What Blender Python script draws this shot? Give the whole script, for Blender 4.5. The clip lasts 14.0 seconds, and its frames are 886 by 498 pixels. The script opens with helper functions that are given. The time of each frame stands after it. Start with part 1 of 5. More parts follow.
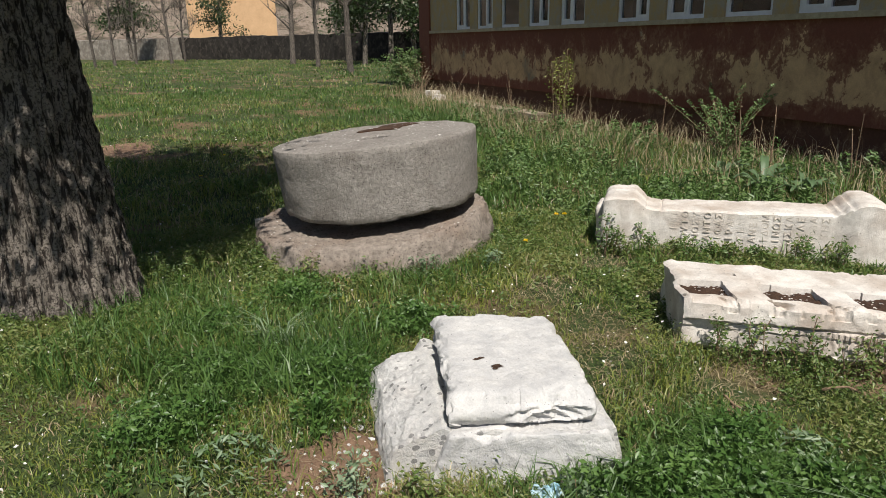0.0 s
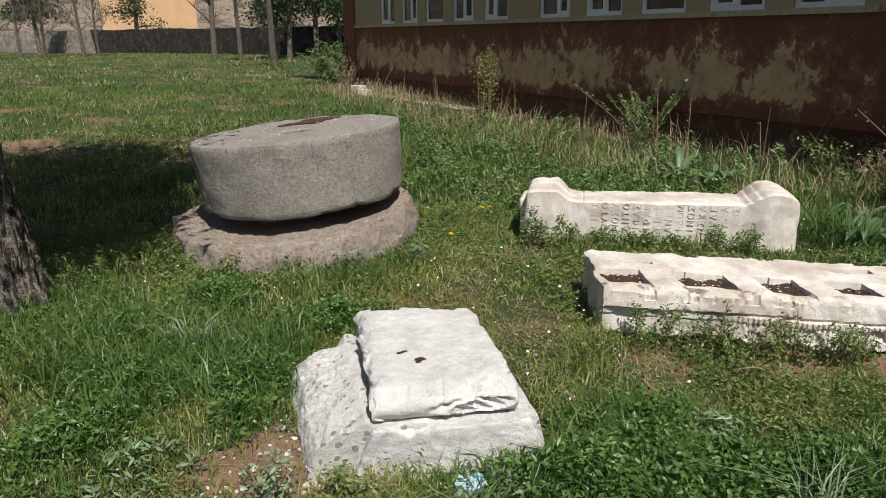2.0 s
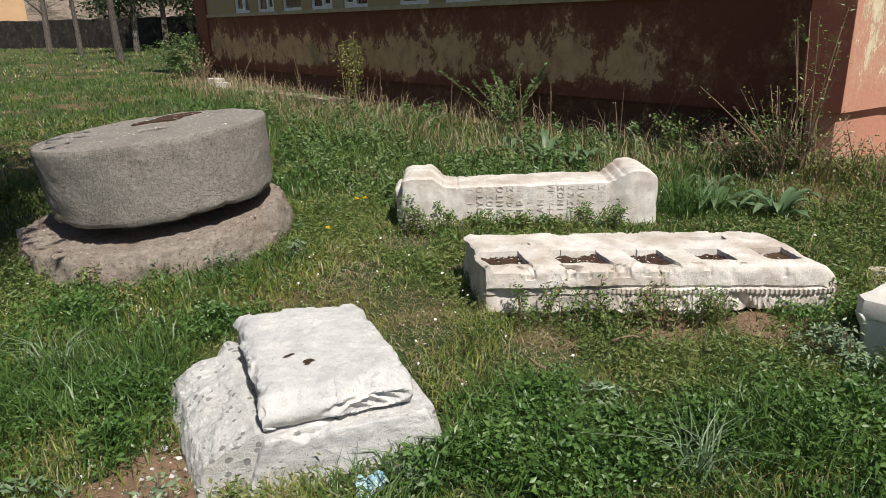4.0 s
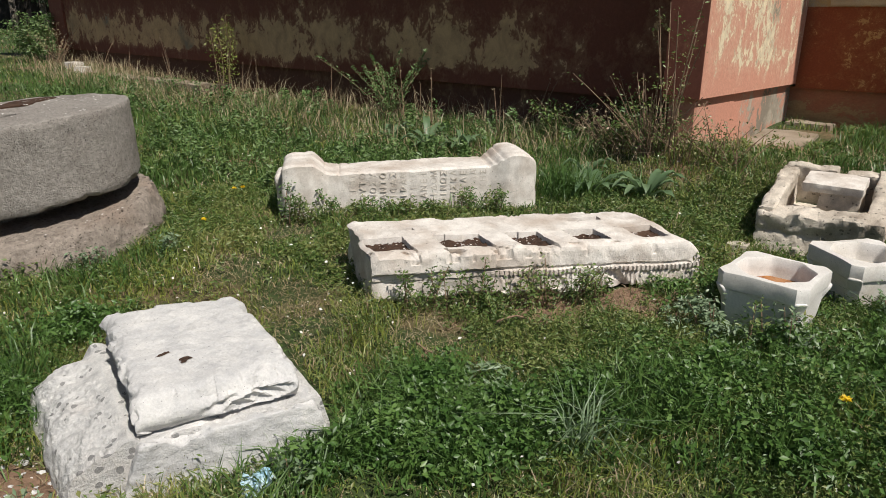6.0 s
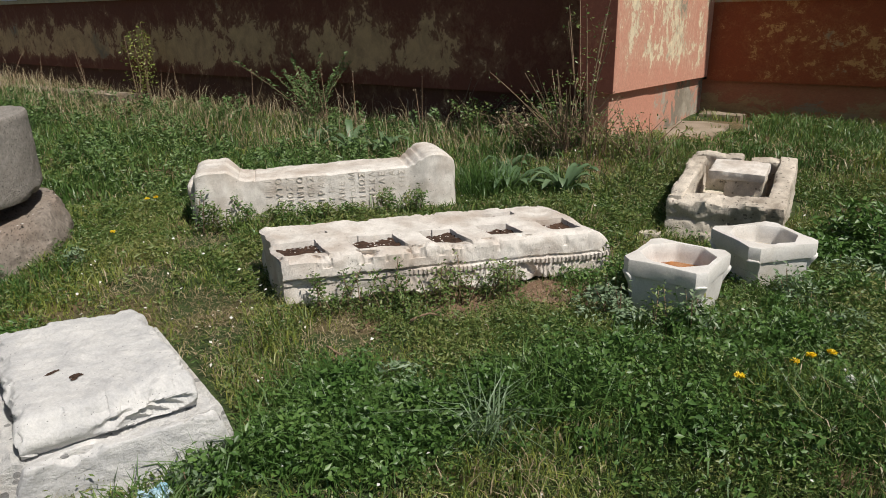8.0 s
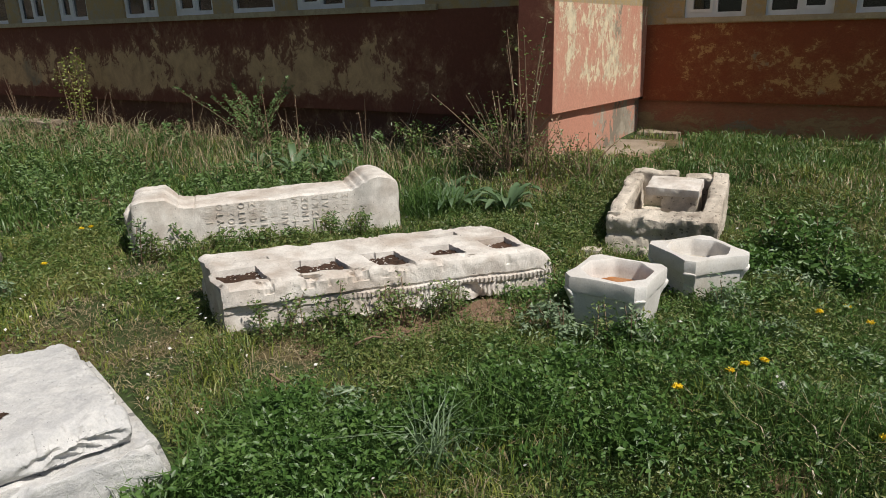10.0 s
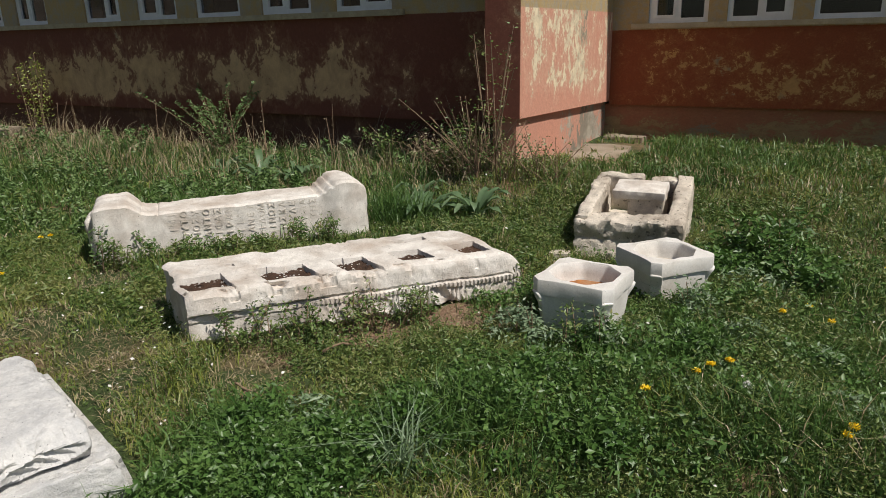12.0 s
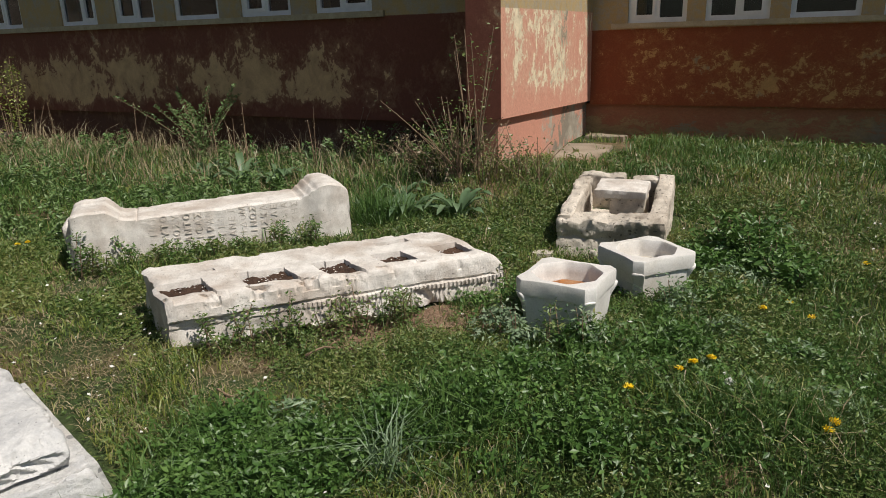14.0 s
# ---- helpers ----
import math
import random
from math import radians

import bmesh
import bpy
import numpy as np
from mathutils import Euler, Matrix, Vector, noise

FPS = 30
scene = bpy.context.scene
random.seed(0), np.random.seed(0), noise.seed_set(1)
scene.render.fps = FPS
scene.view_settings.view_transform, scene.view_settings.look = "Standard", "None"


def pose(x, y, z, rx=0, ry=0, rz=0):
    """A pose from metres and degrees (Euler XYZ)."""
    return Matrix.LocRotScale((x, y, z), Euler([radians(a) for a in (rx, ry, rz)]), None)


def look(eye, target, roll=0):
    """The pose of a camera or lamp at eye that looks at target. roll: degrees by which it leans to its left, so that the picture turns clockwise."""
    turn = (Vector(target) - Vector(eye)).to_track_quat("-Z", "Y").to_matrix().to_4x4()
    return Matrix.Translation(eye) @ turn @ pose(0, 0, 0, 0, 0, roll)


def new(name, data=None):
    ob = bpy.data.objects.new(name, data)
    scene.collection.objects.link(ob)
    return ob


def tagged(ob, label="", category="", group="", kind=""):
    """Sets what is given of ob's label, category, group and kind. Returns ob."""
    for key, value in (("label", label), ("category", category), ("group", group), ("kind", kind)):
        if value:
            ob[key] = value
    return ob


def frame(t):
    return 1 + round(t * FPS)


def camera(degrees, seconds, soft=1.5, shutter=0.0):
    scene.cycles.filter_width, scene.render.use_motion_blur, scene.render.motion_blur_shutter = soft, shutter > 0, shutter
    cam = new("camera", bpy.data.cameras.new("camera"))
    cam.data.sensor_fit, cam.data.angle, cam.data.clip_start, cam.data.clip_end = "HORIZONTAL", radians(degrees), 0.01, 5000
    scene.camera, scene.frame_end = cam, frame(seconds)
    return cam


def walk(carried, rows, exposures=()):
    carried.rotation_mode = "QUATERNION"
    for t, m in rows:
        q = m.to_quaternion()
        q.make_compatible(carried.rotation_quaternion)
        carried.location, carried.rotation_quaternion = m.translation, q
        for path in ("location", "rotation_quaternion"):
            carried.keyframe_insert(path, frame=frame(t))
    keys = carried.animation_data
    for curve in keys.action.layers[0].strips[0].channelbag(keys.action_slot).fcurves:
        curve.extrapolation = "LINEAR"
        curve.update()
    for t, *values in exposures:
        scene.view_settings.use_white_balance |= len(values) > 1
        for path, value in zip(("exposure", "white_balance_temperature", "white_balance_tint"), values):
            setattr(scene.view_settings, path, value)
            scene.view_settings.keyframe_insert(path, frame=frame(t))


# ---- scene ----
cam = camera(64.9, 14.0, soft=0.72)
PATH = [
    (0, (2.138, -1.145, 1.536), (0.376, -0.392, 0.961), -1.0),
    (0.5, (2.135, -1.137, 1.53), (0.385, -0.357, 0.953), -0.7),
    (1, (2.13, -1.124, 1.521), (0.406, -0.293, 0.939), -0.5),
    (1.5, (2.136, -1.112, 1.52), (0.439, -0.231, 0.935), -0.6),
    (2, (2.137, -1.101, 1.516), (0.466, -0.173, 0.928), -0.4),
    (2.5, (2.146, -1.091, 1.513), (0.501, -0.119, 0.922), -0.7),
    (3, (2.142, -1.079, 1.504), (0.528, -0.058, 0.911), -0.4),
    (3.5, (2.128, -1.062, 1.497), (0.562, 0.027, 0.894), -0.4),
    (4, (2.085, -1.1, 1.517), (0.624, 0.115, 0.893), -1.3),
    (4.2, (2.069, -1.121, 1.53), (0.659, 0.15, 0.902), -1.9),
    (6.3, (2.08, -1.073, 1.497), (0.87, 0.376, 0.834), 0.0),
    (6.5, (2.095, -1.079, 1.509), (0.895, 0.378, 0.845), -0.2),
    (7, (2.125, -1.054, 1.504), (0.945, 0.423, 0.848), -1.3),
    (7.5, (2.155, -1.022, 1.493), (1.022, 0.491, 0.837), -1.6),
    (8, (2.199, -0.978, 1.479), (1.1, 0.56, 0.825), -1.1),
    (10.5, (2.234, -0.958, 1.479), (1.267, 0.69, 0.887), -1.4),
    (11, (2.234, -0.956, 1.484), (1.285, 0.703, 0.892), -1.2),
    (11.5, (2.236, -0.95, 1.476), (1.298, 0.716, 0.889), -1.3),
    (12, (2.238, -0.941, 1.472), (1.318, 0.736, 0.886), -1.3),
    (12.5, (2.24, -0.933, 1.468), (1.328, 0.749, 0.884), -1.5),
    (13, (2.241, -0.932, 1.469), (1.339, 0.755, 0.886), -1.6),
    (13.5, (2.244, -0.929, 1.468), (1.353, 0.764, 0.886), -1.7),
    (14, (2.243, -0.928, 1.471), (1.362, 0.77, 0.887), -1.7),
]
walk(cam, [(t, look(eye, target, roll)) for t, eye, target, roll in PATH], [(0, 0.1), (4, 0.1), (6.5, -0.05), (10.5, -0.12), (14, -0.1)])

# ---- light ----
SUN_AZ, SUN_EL = -10.0, 56.0
world = bpy.data.worlds.new("world")
scene.world = world
world.use_nodes = True
wn = world.node_tree.nodes
sky = wn.new("ShaderNodeTexSky")
sky.sky_type, sky.sun_disc = "NISHITA", False
sky.sun_elevation, sky.sun_rotation = radians(SUN_EL), radians(90 - SUN_AZ)
world.node_tree.links.new(sky.outputs[0], wn["Background"].inputs[0])
wn["Background"].inputs[1].default_value = 0.06
lamp = bpy.data.lights.new("sun", "SUN")
lamp.energy, lamp.angle, lamp.color = 5.0, radians(0.6), (1.0, 0.95, 0.87)
sun = new("sun", lamp)
ca, ce = radians(SUN_AZ), radians(SUN_EL)
sun.matrix_world = look((math.cos(ca) * math.cos(ce) * 40, math.sin(ca) * math.cos(ce) * 40, math.sin(ce) * 40), (0, 0, 0))

# ---- plan ----
W1, W2 = 5.70, 7.88            # planes of the long wall and the set-back wall
LEDGE, LEDGE_PIER, SILL1, SILL2 = 0.60, 0.74, 1.70, 1.51
PX0, PX1, PY = -0.515, -0.18, 4.95   # pier
EAST = 14.0
BX0 = -15.0                     # far end of the long wall


def smooth(a, b, v):
    k = np.clip((np.asarray(v, float) - a) / (b - a), 0, 1)
    return k * k * (3 - 2 * k)


def gz(x, y):
    """Height of the ground."""
    x, y = np.asarray(x, float), np.asarray(y, float)
    rise = np.maximum(0.07 * smooth(0.5, 1.3, y) * smooth(-3.2, -2.0, x) * (1 - 0.9 * np.exp(-((x - 1.15) ** 2 + (y - 3.5) ** 2) / 0.12)) + 0.13 * smooth(3.6, 5.6, y), 0.3 * smooth(-4.5, -14, x))
    bumps = 0.018 * np.sin(2.3 * x + 1.1 * np.sin(1.7 * y)) * np.sin(2.9 * y + 0.6) + 0.012 * np.sin(5.1 * x + 2 * y)
    hill = 60 * smooth(-75, -400, x) + 30 * smooth(-75, -160, x)
    mound = 0.17 * np.exp(-((x + 0.25) ** 2 / 0.9 + (y - 5.0) ** 2 / 0.5))
    return rise + bumps + hill + mound


# ---- materials ----
def material(name, rough=0.8, metal=0.0):
    m = bpy.data.materials.new(name)
    m.use_nodes = True
    p = m.node_tree.nodes["Principled BSDF"]
    p.inputs["Roughness"].default_value, p.inputs["Metallic"].default_value = rough, metal
    p.inputs["Specular IOR Level"].default_value = 0.3
    return m, m.node_tree.nodes, m.node_tree.links, p


def noise_tex(n, l, scale, detail=6, rough=0.6, vec=None, dist=0.0):
    t = n.new("ShaderNodeTexNoise")
    t.inputs["Scale"].default_value, t.inputs["Detail"].default_value, t.inputs["Roughness"].default_value = scale, detail, rough
    t.inputs["Distortion"].default_value = dist
    if vec is not None:
        l.new(vec, t.inputs["Vector"])
    return t.outputs["Fac"]


def ramp(n, l, fac, stops):
    r = n.new("ShaderNodeValToRGB")
    e = r.color_ramp.elements
    while len(e) < len(stops):
        e.new(0.5)
    for k, (pos, col) in zip(e, stops):
        k.position, k.color = pos, (*col, 1) if len(col) == 3 else col
    l.new(fac, r.inputs[0])
    return r.outputs[0]


def mix(n, l, fac, a, b, mode="MIX"):
    m = n.new("ShaderNodeMix")
    m.data_type, m.blend_type = "RGBA", mode
    for sock, v in ((m.inputs[0], fac), (m.inputs[6], a), (m.inputs[7], b)):
        if isinstance(v, (int, float)):
            sock.default_value = v
        elif isinstance(v, tuple):
            sock.default_value = (*v, 1)
        else:
            l.new(v, sock)
    return m.outputs[2]


def maths(n, l, op, a, b=0.0, clamp=False):
    m = n.new("ShaderNodeMath")
    m.operation, m.use_clamp = op, clamp
    for sock, v in ((m.inputs[0], a), (m.inputs[1], b)):
        if isinstance(v, (int, float)):
            sock.default_value = v
        else:
            l.new(v, sock)
    return m.outputs[0]


def bump(n, l, p, height, strength=0.4, dist=0.01):
    b = n.new("ShaderNodeBump")
    b.inputs["Strength"].default_value, b.inputs["Distance"].default_value = strength, dist
    l.new(height, b.inputs["Height"])
    l.new(b.outputs[0], p.inputs["Normal"])


def world_pos(n):
    return n.new("ShaderNodeNewGeometry").outputs["Position"]


def smoothmap(n, l, v, a, b):
    r = n.new("ShaderNodeMapRange")
    r.interpolation_type = "SMOOTHSTEP"
    r.inputs["From Min"].default_value, r.inputs["From Max"].default_value = a, b
    l.new(v, r.inputs["Value"])
    return r.outputs["Result"]


def stone_mat(name, light, dark, stain, scale=14.0, rough=0.8, bumps=0.5, stain_at=0.62, pits=0.0, pit_size=0.14):
    m, n, l, p = material(name, rough)
    pos = world_pos(n)
    a = noise_tex(n, l, scale, 8, 0.7, pos)
    b = noise_tex(n, l, 3.0, 5, 0.6, pos)
    c = noise_tex(n, l, 120.0, 4, 0.7, pos)
    col = ramp(n, l, a, [(0.3, dark), (0.62, light)])
    col = mix(n, l, ramp(n, l, b, [(stain_at - 0.1, (0, 0, 0)), (stain_at + 0.12, (0.8, 0.8, 0.8))]), col, stain)
    col = mix(n, l, 0.24, col, ramp(n, l, c, [(0.35, (0.35, 0.35, 0.35)), (0.65, (1, 1, 1))]), "MULTIPLY")
    high = maths(n, l, "ADD", a, maths(n, l, "MULTIPLY", c, 0.6))
    if pits:
        warp = n.new("ShaderNodeVectorMath")
        warp.operation = "ADD"
        q = n.new("ShaderNodeTexNoise")
        q.inputs["Scale"].default_value = 12
        sc = n.new("ShaderNodeVectorMath")
        sc.operation, sc.inputs[3].default_value = "SCALE", 0.06
        l.new(pos, q.inputs["Vector"])
        l.new(q.outputs["Color"], sc.inputs[0])
        l.new(pos, warp.inputs[0])
        l.new(sc.outputs[0], warp.inputs[1])
        v = n.new("ShaderNodeTexVoronoi")
        v.inputs["Scale"].default_value = pits
        l.new(warp.outputs[0], v.inputs["Vector"])
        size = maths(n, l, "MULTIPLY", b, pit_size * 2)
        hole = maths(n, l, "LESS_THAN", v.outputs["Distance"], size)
        # pits are darkened in colour too, for the shadow inside them
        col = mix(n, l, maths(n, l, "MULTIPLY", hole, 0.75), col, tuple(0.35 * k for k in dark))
        high = maths(n, l, "SUBTRACT", high, maths(n, l, "MULTIPLY", hole, 0.8))
    l.new(col, p.inputs["Base Color"])
    bump(n, l, p, high, bumps, 0.012)
    return m


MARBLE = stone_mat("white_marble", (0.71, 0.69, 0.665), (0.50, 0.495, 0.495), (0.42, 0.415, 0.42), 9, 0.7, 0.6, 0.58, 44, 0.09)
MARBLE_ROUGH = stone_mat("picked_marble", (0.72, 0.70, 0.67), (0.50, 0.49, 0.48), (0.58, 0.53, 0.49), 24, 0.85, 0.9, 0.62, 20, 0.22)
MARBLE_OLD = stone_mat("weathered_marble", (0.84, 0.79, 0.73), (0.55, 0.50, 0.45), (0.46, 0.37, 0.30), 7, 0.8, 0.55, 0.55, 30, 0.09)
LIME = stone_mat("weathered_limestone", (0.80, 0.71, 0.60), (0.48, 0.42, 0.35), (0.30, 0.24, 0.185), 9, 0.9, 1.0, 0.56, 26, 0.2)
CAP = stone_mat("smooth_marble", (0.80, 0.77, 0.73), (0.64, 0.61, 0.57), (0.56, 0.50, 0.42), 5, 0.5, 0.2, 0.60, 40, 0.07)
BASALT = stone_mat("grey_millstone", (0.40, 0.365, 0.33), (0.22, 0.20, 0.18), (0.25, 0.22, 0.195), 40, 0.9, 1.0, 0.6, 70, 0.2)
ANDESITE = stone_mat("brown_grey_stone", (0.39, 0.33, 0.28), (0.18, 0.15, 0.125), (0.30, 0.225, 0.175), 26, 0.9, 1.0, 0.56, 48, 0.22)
# Darker stone tone that paints the shadow inside engraved letters
LETTER = stone_mat("letter_shade", (0.64, 0.58, 0.51), (0.52, 0.47, 0.41), (0.42, 0.37, 0.31), 14, 0.9, 0.3)
# Dark earth in the sockets; also the painted shadow on the millstone
SOIL_SHADE = stone_mat("soil_and_shade", (0.10, 0.055, 0.035), (0.04, 0.024, 0.016), (0.14, 0.08, 0.05), 30, 0.95, 0.9)
EARTH = stone_mat("bare_earth", (0.30, 0.19, 0.125), (0.13, 0.08, 0.052), (0.2, 0.145, 0.09), 18, 0.95, 1.0)
RUST = stone_mat("rusty_deposit", (0.42, 0.17, 0.05), (0.16, 0.055, 0.02), (0.5, 0.33, 0.2), 20, 0.8, 0.4)
PAVE = stone_mat("concrete_pad", (0.46, 0.39, 0.31), (0.28, 0.23, 0.175), (0.2, 0.15, 0.1), 6, 0.9, 0.6, 0.5)


def ground_mat():
    m, n, l, p = material("ground", 0.95)
    pos = world_pos(n)
    a = noise_tex(n, l, 1.1, 6, 0.65, pos)
    b = noise_tex(n, l, 25.0, 5, 0.7, pos)
    soil = ramp(n, l, b, [(0.3, (0.12, 0.068, 0.042)), (0.7, (0.31, 0.195, 0.12))])
    green = ramp(n, l, b, [(0.3, (0.018, 0.03, 0.009)), (0.7, (0.07, 0.10, 0.03))])
    col = mix(n, l, ramp(n, l, a, [(0.50, (1, 1, 1)), (0.66, (0.1, 0.1, 0.1))]), soil, green)
    sx = n.new("ShaderNodeSeparateXYZ")
    l.new(pos, sx.inputs[0])
    far = noise_tex(n, l, 0.3, 9, 0.75, pos)
    scrub = ramp(n, l, far, [(0.38, (0.03, 0.035, 0.02)), (0.48, (0.13, 0.10, 0.075)), (0.55, (0.25, 0.2, 0.16)), (0.64, (0.06, 0.065, 0.035))])
    col = mix(n, l, smoothmap(n, l, sx.outputs[0], -72, -84), col, scrub)
    l.new(col, p.inputs["Base Color"])
    bump(n, l, p, b, 0.8, 0.03)
    return m


def blade_mat(name, cols, scale=1.4, trans=0.24):
    """Leaf tissue: colour by leaf and by patch of ground."""
    m, n, l, p = material(name, 0.42)
    p.inputs["Specular IOR Level"].default_value = 0.45
    g = n.new("ShaderNodeNewGeometry")
    patch = noise_tex(n, l, scale, 4, 0.6, g.outputs["Position"])
    rnd = maths(n, l, "ADD", maths(n, l, "MULTIPLY", g.outputs["Random Per Island"], 0.62), maths(n, l, "MULTIPLY", maths(n, l, "SUBTRACT", patch, 0.36, True), 1.9), True)
    stops = [(k / (len(cols) - 1), c) for k, c in enumerate(cols)]
    col = ramp(n, l, rnd, stops)
    l.new(col, p.inputs["Base Color"])
    t = n.new("ShaderNodeBsdfTranslucent")
    l.new(col, t.inputs["Color"])
    s = n.new("ShaderNodeMixShader")
    s.inputs[0].default_value = trans
    l.new(p.outputs[0], s.inputs[1])
    l.new(t.outputs[0], s.inputs[2])
    l.new(s.outputs[0], n["Material Output"].inputs["Surface"])
    return m


GROUND = ground_mat()
GRASS = blade_mat("grass", [(0.06, 0.105, 0.02), (0.11, 0.18, 0.035), (0.18, 0.25, 0.06), (0.23, 0.27, 0.075), (0.30, 0.27, 0.10)])
DARKGRASS = blade_mat("lush_grass", [(0.045, 0.10, 0.022), (0.08, 0.155, 0.034), (0.13, 0.205, 0.052)])
WEED = blade_mat("weed_leaf", [(0.05, 0.10, 0.022), (0.09, 0.155, 0.036), (0.15, 0.205, 0.055), (0.23, 0.24, 0.08)], scale=2.6)
DOCKLEAF = blade_mat("dock_leaf", [(0.07, 0.13, 0.055), (0.11, 0.18, 0.085), (0.17, 0.24, 0.13)])
LEAFY = blade_mat("bright_leaf", [(0.035, 0.085, 0.016), (0.075, 0.155, 0.032), (0.13, 0.22, 0.055)], scale=9.0)
TALLWEED = blade_mat("tall_weed_leaf", [(0.07, 0.135, 0.035), (0.12, 0.20, 0.06), (0.19, 0.27, 0.10)])
GREYLEAF = blade_mat("grey_leaf", [(0.13, 0.20, 0.10), (0.19, 0.27, 0.15), (0.27, 0.34, 0.21)])
STRAW = blade_mat("straw", [(0.22, 0.16, 0.09), (0.36, 0.28, 0.17), (0.45, 0.37, 0.24)], trans=0.15)
MOSS = blade_mat("yellow_green", [(0.16, 0.21, 0.03), (0.24, 0.28, 0.055), (0.32, 0.32, 0.09)])
PINE = blade_mat("pine_needles", [(0.018, 0.035, 0.012), (0.035, 0.06, 0.02), (0.06, 0.09, 0.03)], trans=0.15)
PETAL = blade_mat("white_petal", [(0.75, 0.72, 0.68), (0.85, 0.83, 0.8)], trans=0.3)
YELLOW = blade_mat("yellow_flower", [(0.80, 0.56, 0.01), (0.88, 0.66, 0.03)], trans=0.2)


def bark_mat(name, light, dark):
    m, n, l, p = material(name, 0.95)
    mp = n.new("ShaderNodeMapping")
    mp.inputs["Scale"].default_value = (1, 1, 0.24)
    l.new(world_pos(n), mp.inputs[0])
    a = noise_tex(n, l, 34, 5, 0.6, mp.outputs[0], 0.5)
    c = noise_tex(n, l, 62, 5, 0.65, world_pos(n), 0.3)
    plates = ramp(n, l, a, [(0.43, (0, 0, 0)), (0.52, (1, 1, 1))])
    cracks = ramp(n, l, c, [(0.40, (0.25, 0.25, 0.25)), (0.50, (1, 1, 1))])
    body = mix(n, l, c, tuple(0.55 * k for k in light), light)
    col = mix(n, l, mix(n, l, 1.0, plates, cracks, "MULTIPLY"), dark, body)
    l.new(col, p.inputs["Base Color"])
    bump(n, l, p, maths(n, l, "ADD", a, maths(n, l, "MULTIPLY", c, 0.6)), 1.0, 0.05)
    return m


BARK = bark_mat("rough_bark", (0.38, 0.33, 0.28), (0.04, 0.032, 0.027))
GREYBARK = bark_mat("grey_bark", (0.24, 0.205, 0.175), (0.09, 0.075, 0.065))
STEM = stone_mat("twig", (0.32, 0.22, 0.145), (0.16, 0.105, 0.07), (0.24, 0.16, 0.10), 30, 0.9, 0.2)


def painted_wall(name, x0, x1, top, axis=0, bare=0.5, cream=(0.64, 0.42, 0.235), red=(0.165, 0.059, 0.039), drip=0.8, zlo=0.6, zhi=1.4, fade=0.5, grey=0.55, scale=1.0):
    """Red-brown paint that flakes off an ochre coat and grey render, between x0 and x1 along the wall; above top the wall is ochre."""
    m, n, l, p = material(name, 0.85)
    pos = world_pos(n)
    sx = n.new("ShaderNodeSeparateXYZ")
    l.new(pos, sx.inputs[0])
    along, z = sx.outputs[axis], sx.outputs[2]
    mp = n.new("ShaderNodeMapping")
    mp.inputs["Scale"].default_value = (1, 1, drip)
    l.new(pos, mp.inputs[0])
    big = noise_tex(n, l, 1.5 * scale, 5, 0.55, mp.outputs[0], 0.4)
    fine = noise_tex(n, l, 6.0 * scale, 9, 0.72, mp.outputs[0], 0.5)
    thin = noise_tex(n, l, 26.0 * scale, 6, 0.7, mp.outputs[0], 0.3)
    grain = noise_tex(n, l, 60.0, 5, 0.7, pos)
    band = maths(n, l, "MULTIPLY", smoothmap(n, l, along, x0, x0 + fade), smoothmap(n, l, along, x1, x1 - fade))
    band = maths(n, l, "MULTIPLY", band, maths(n, l, "MULTIPLY", smoothmap(n, l, z, zlo, zlo + 0.28), smoothmap(n, l, z, zhi + 0.22, zhi - 0.38)))
    score = maths(n, l, "ADD", maths(n, l, "ADD", maths(n, l, "MULTIPLY", big, 0.55), maths(n, l, "MULTIPLY", fine, 0.6)), maths(n, l, "MULTIPLY", band, bare))
    score = maths(n, l, "ADD", score, maths(n, l, "MULTIPLY", maths(n, l, "SUBTRACT", thin, 0.5), 0.22))
    flake = ramp(n, l, score, [(0.715, (0, 0, 0)), (0.733, (1, 1, 1))])
    worn = ramp(n, l, score, [(0.60, (0, 0, 0)), (0.72, (1, 1, 1))])
    reds = mix(n, l, ramp(n, l, thin, [(0.3, (0, 0, 0)), (0.75, (1, 1, 1))]), red, tuple(c * 1.3 for c in red))
    reds = mix(n, l, maths(n, l, "MULTIPLY", worn, 0.45), reds, tuple(0.5 * c + 0.5 * d for c, d in zip(red, cream)))
    under = mix(n, l, ramp(n, l, noise_tex(n, l, 0.9 * scale, 6, 0.6, pos), [(grey - 0.03, (0, 0, 0)), (grey + 0.05, (1, 1, 1))]), cream, (0.25, 0.21, 0.16))
    under = mix(n, l, ramp(n, l, fine, [(0.38, (0.75, 0.75, 0.75)), (0.62, (0, 0, 0))]), under, tuple(c * 0.6 for c in cream))
    col = mix(n, l, flake, reds, under)
    edge = maths(n, l, "ADD", z, maths(n, l, "MULTIPLY", fine, 0.02))
    ochre = mix(n, l, ramp(n, l, fine, [(0.45, (0, 0, 0)), (0.6, (1, 1, 1))]), (0.44, 0.32, 0.155), (0.38, 0.33, 0.25))
    col = mix(n, l, smoothmap(n, l, edge, top, top + 0.012), col, ochre)
    col = mix(n, l, 0.3, col, ramp(n, l, grain, [(0.3, (0.45, 0.45, 0.45)), (0.65, (1, 1, 1))]), "MULTIPLY")
    l.new(col, p.inputs["Base Color"])
    bump(n, l, p, maths(n, l, "ADD", flake, maths(n, l, "MULTIPLY", grain, -0.8)), 0.5, -0.006)
    return m


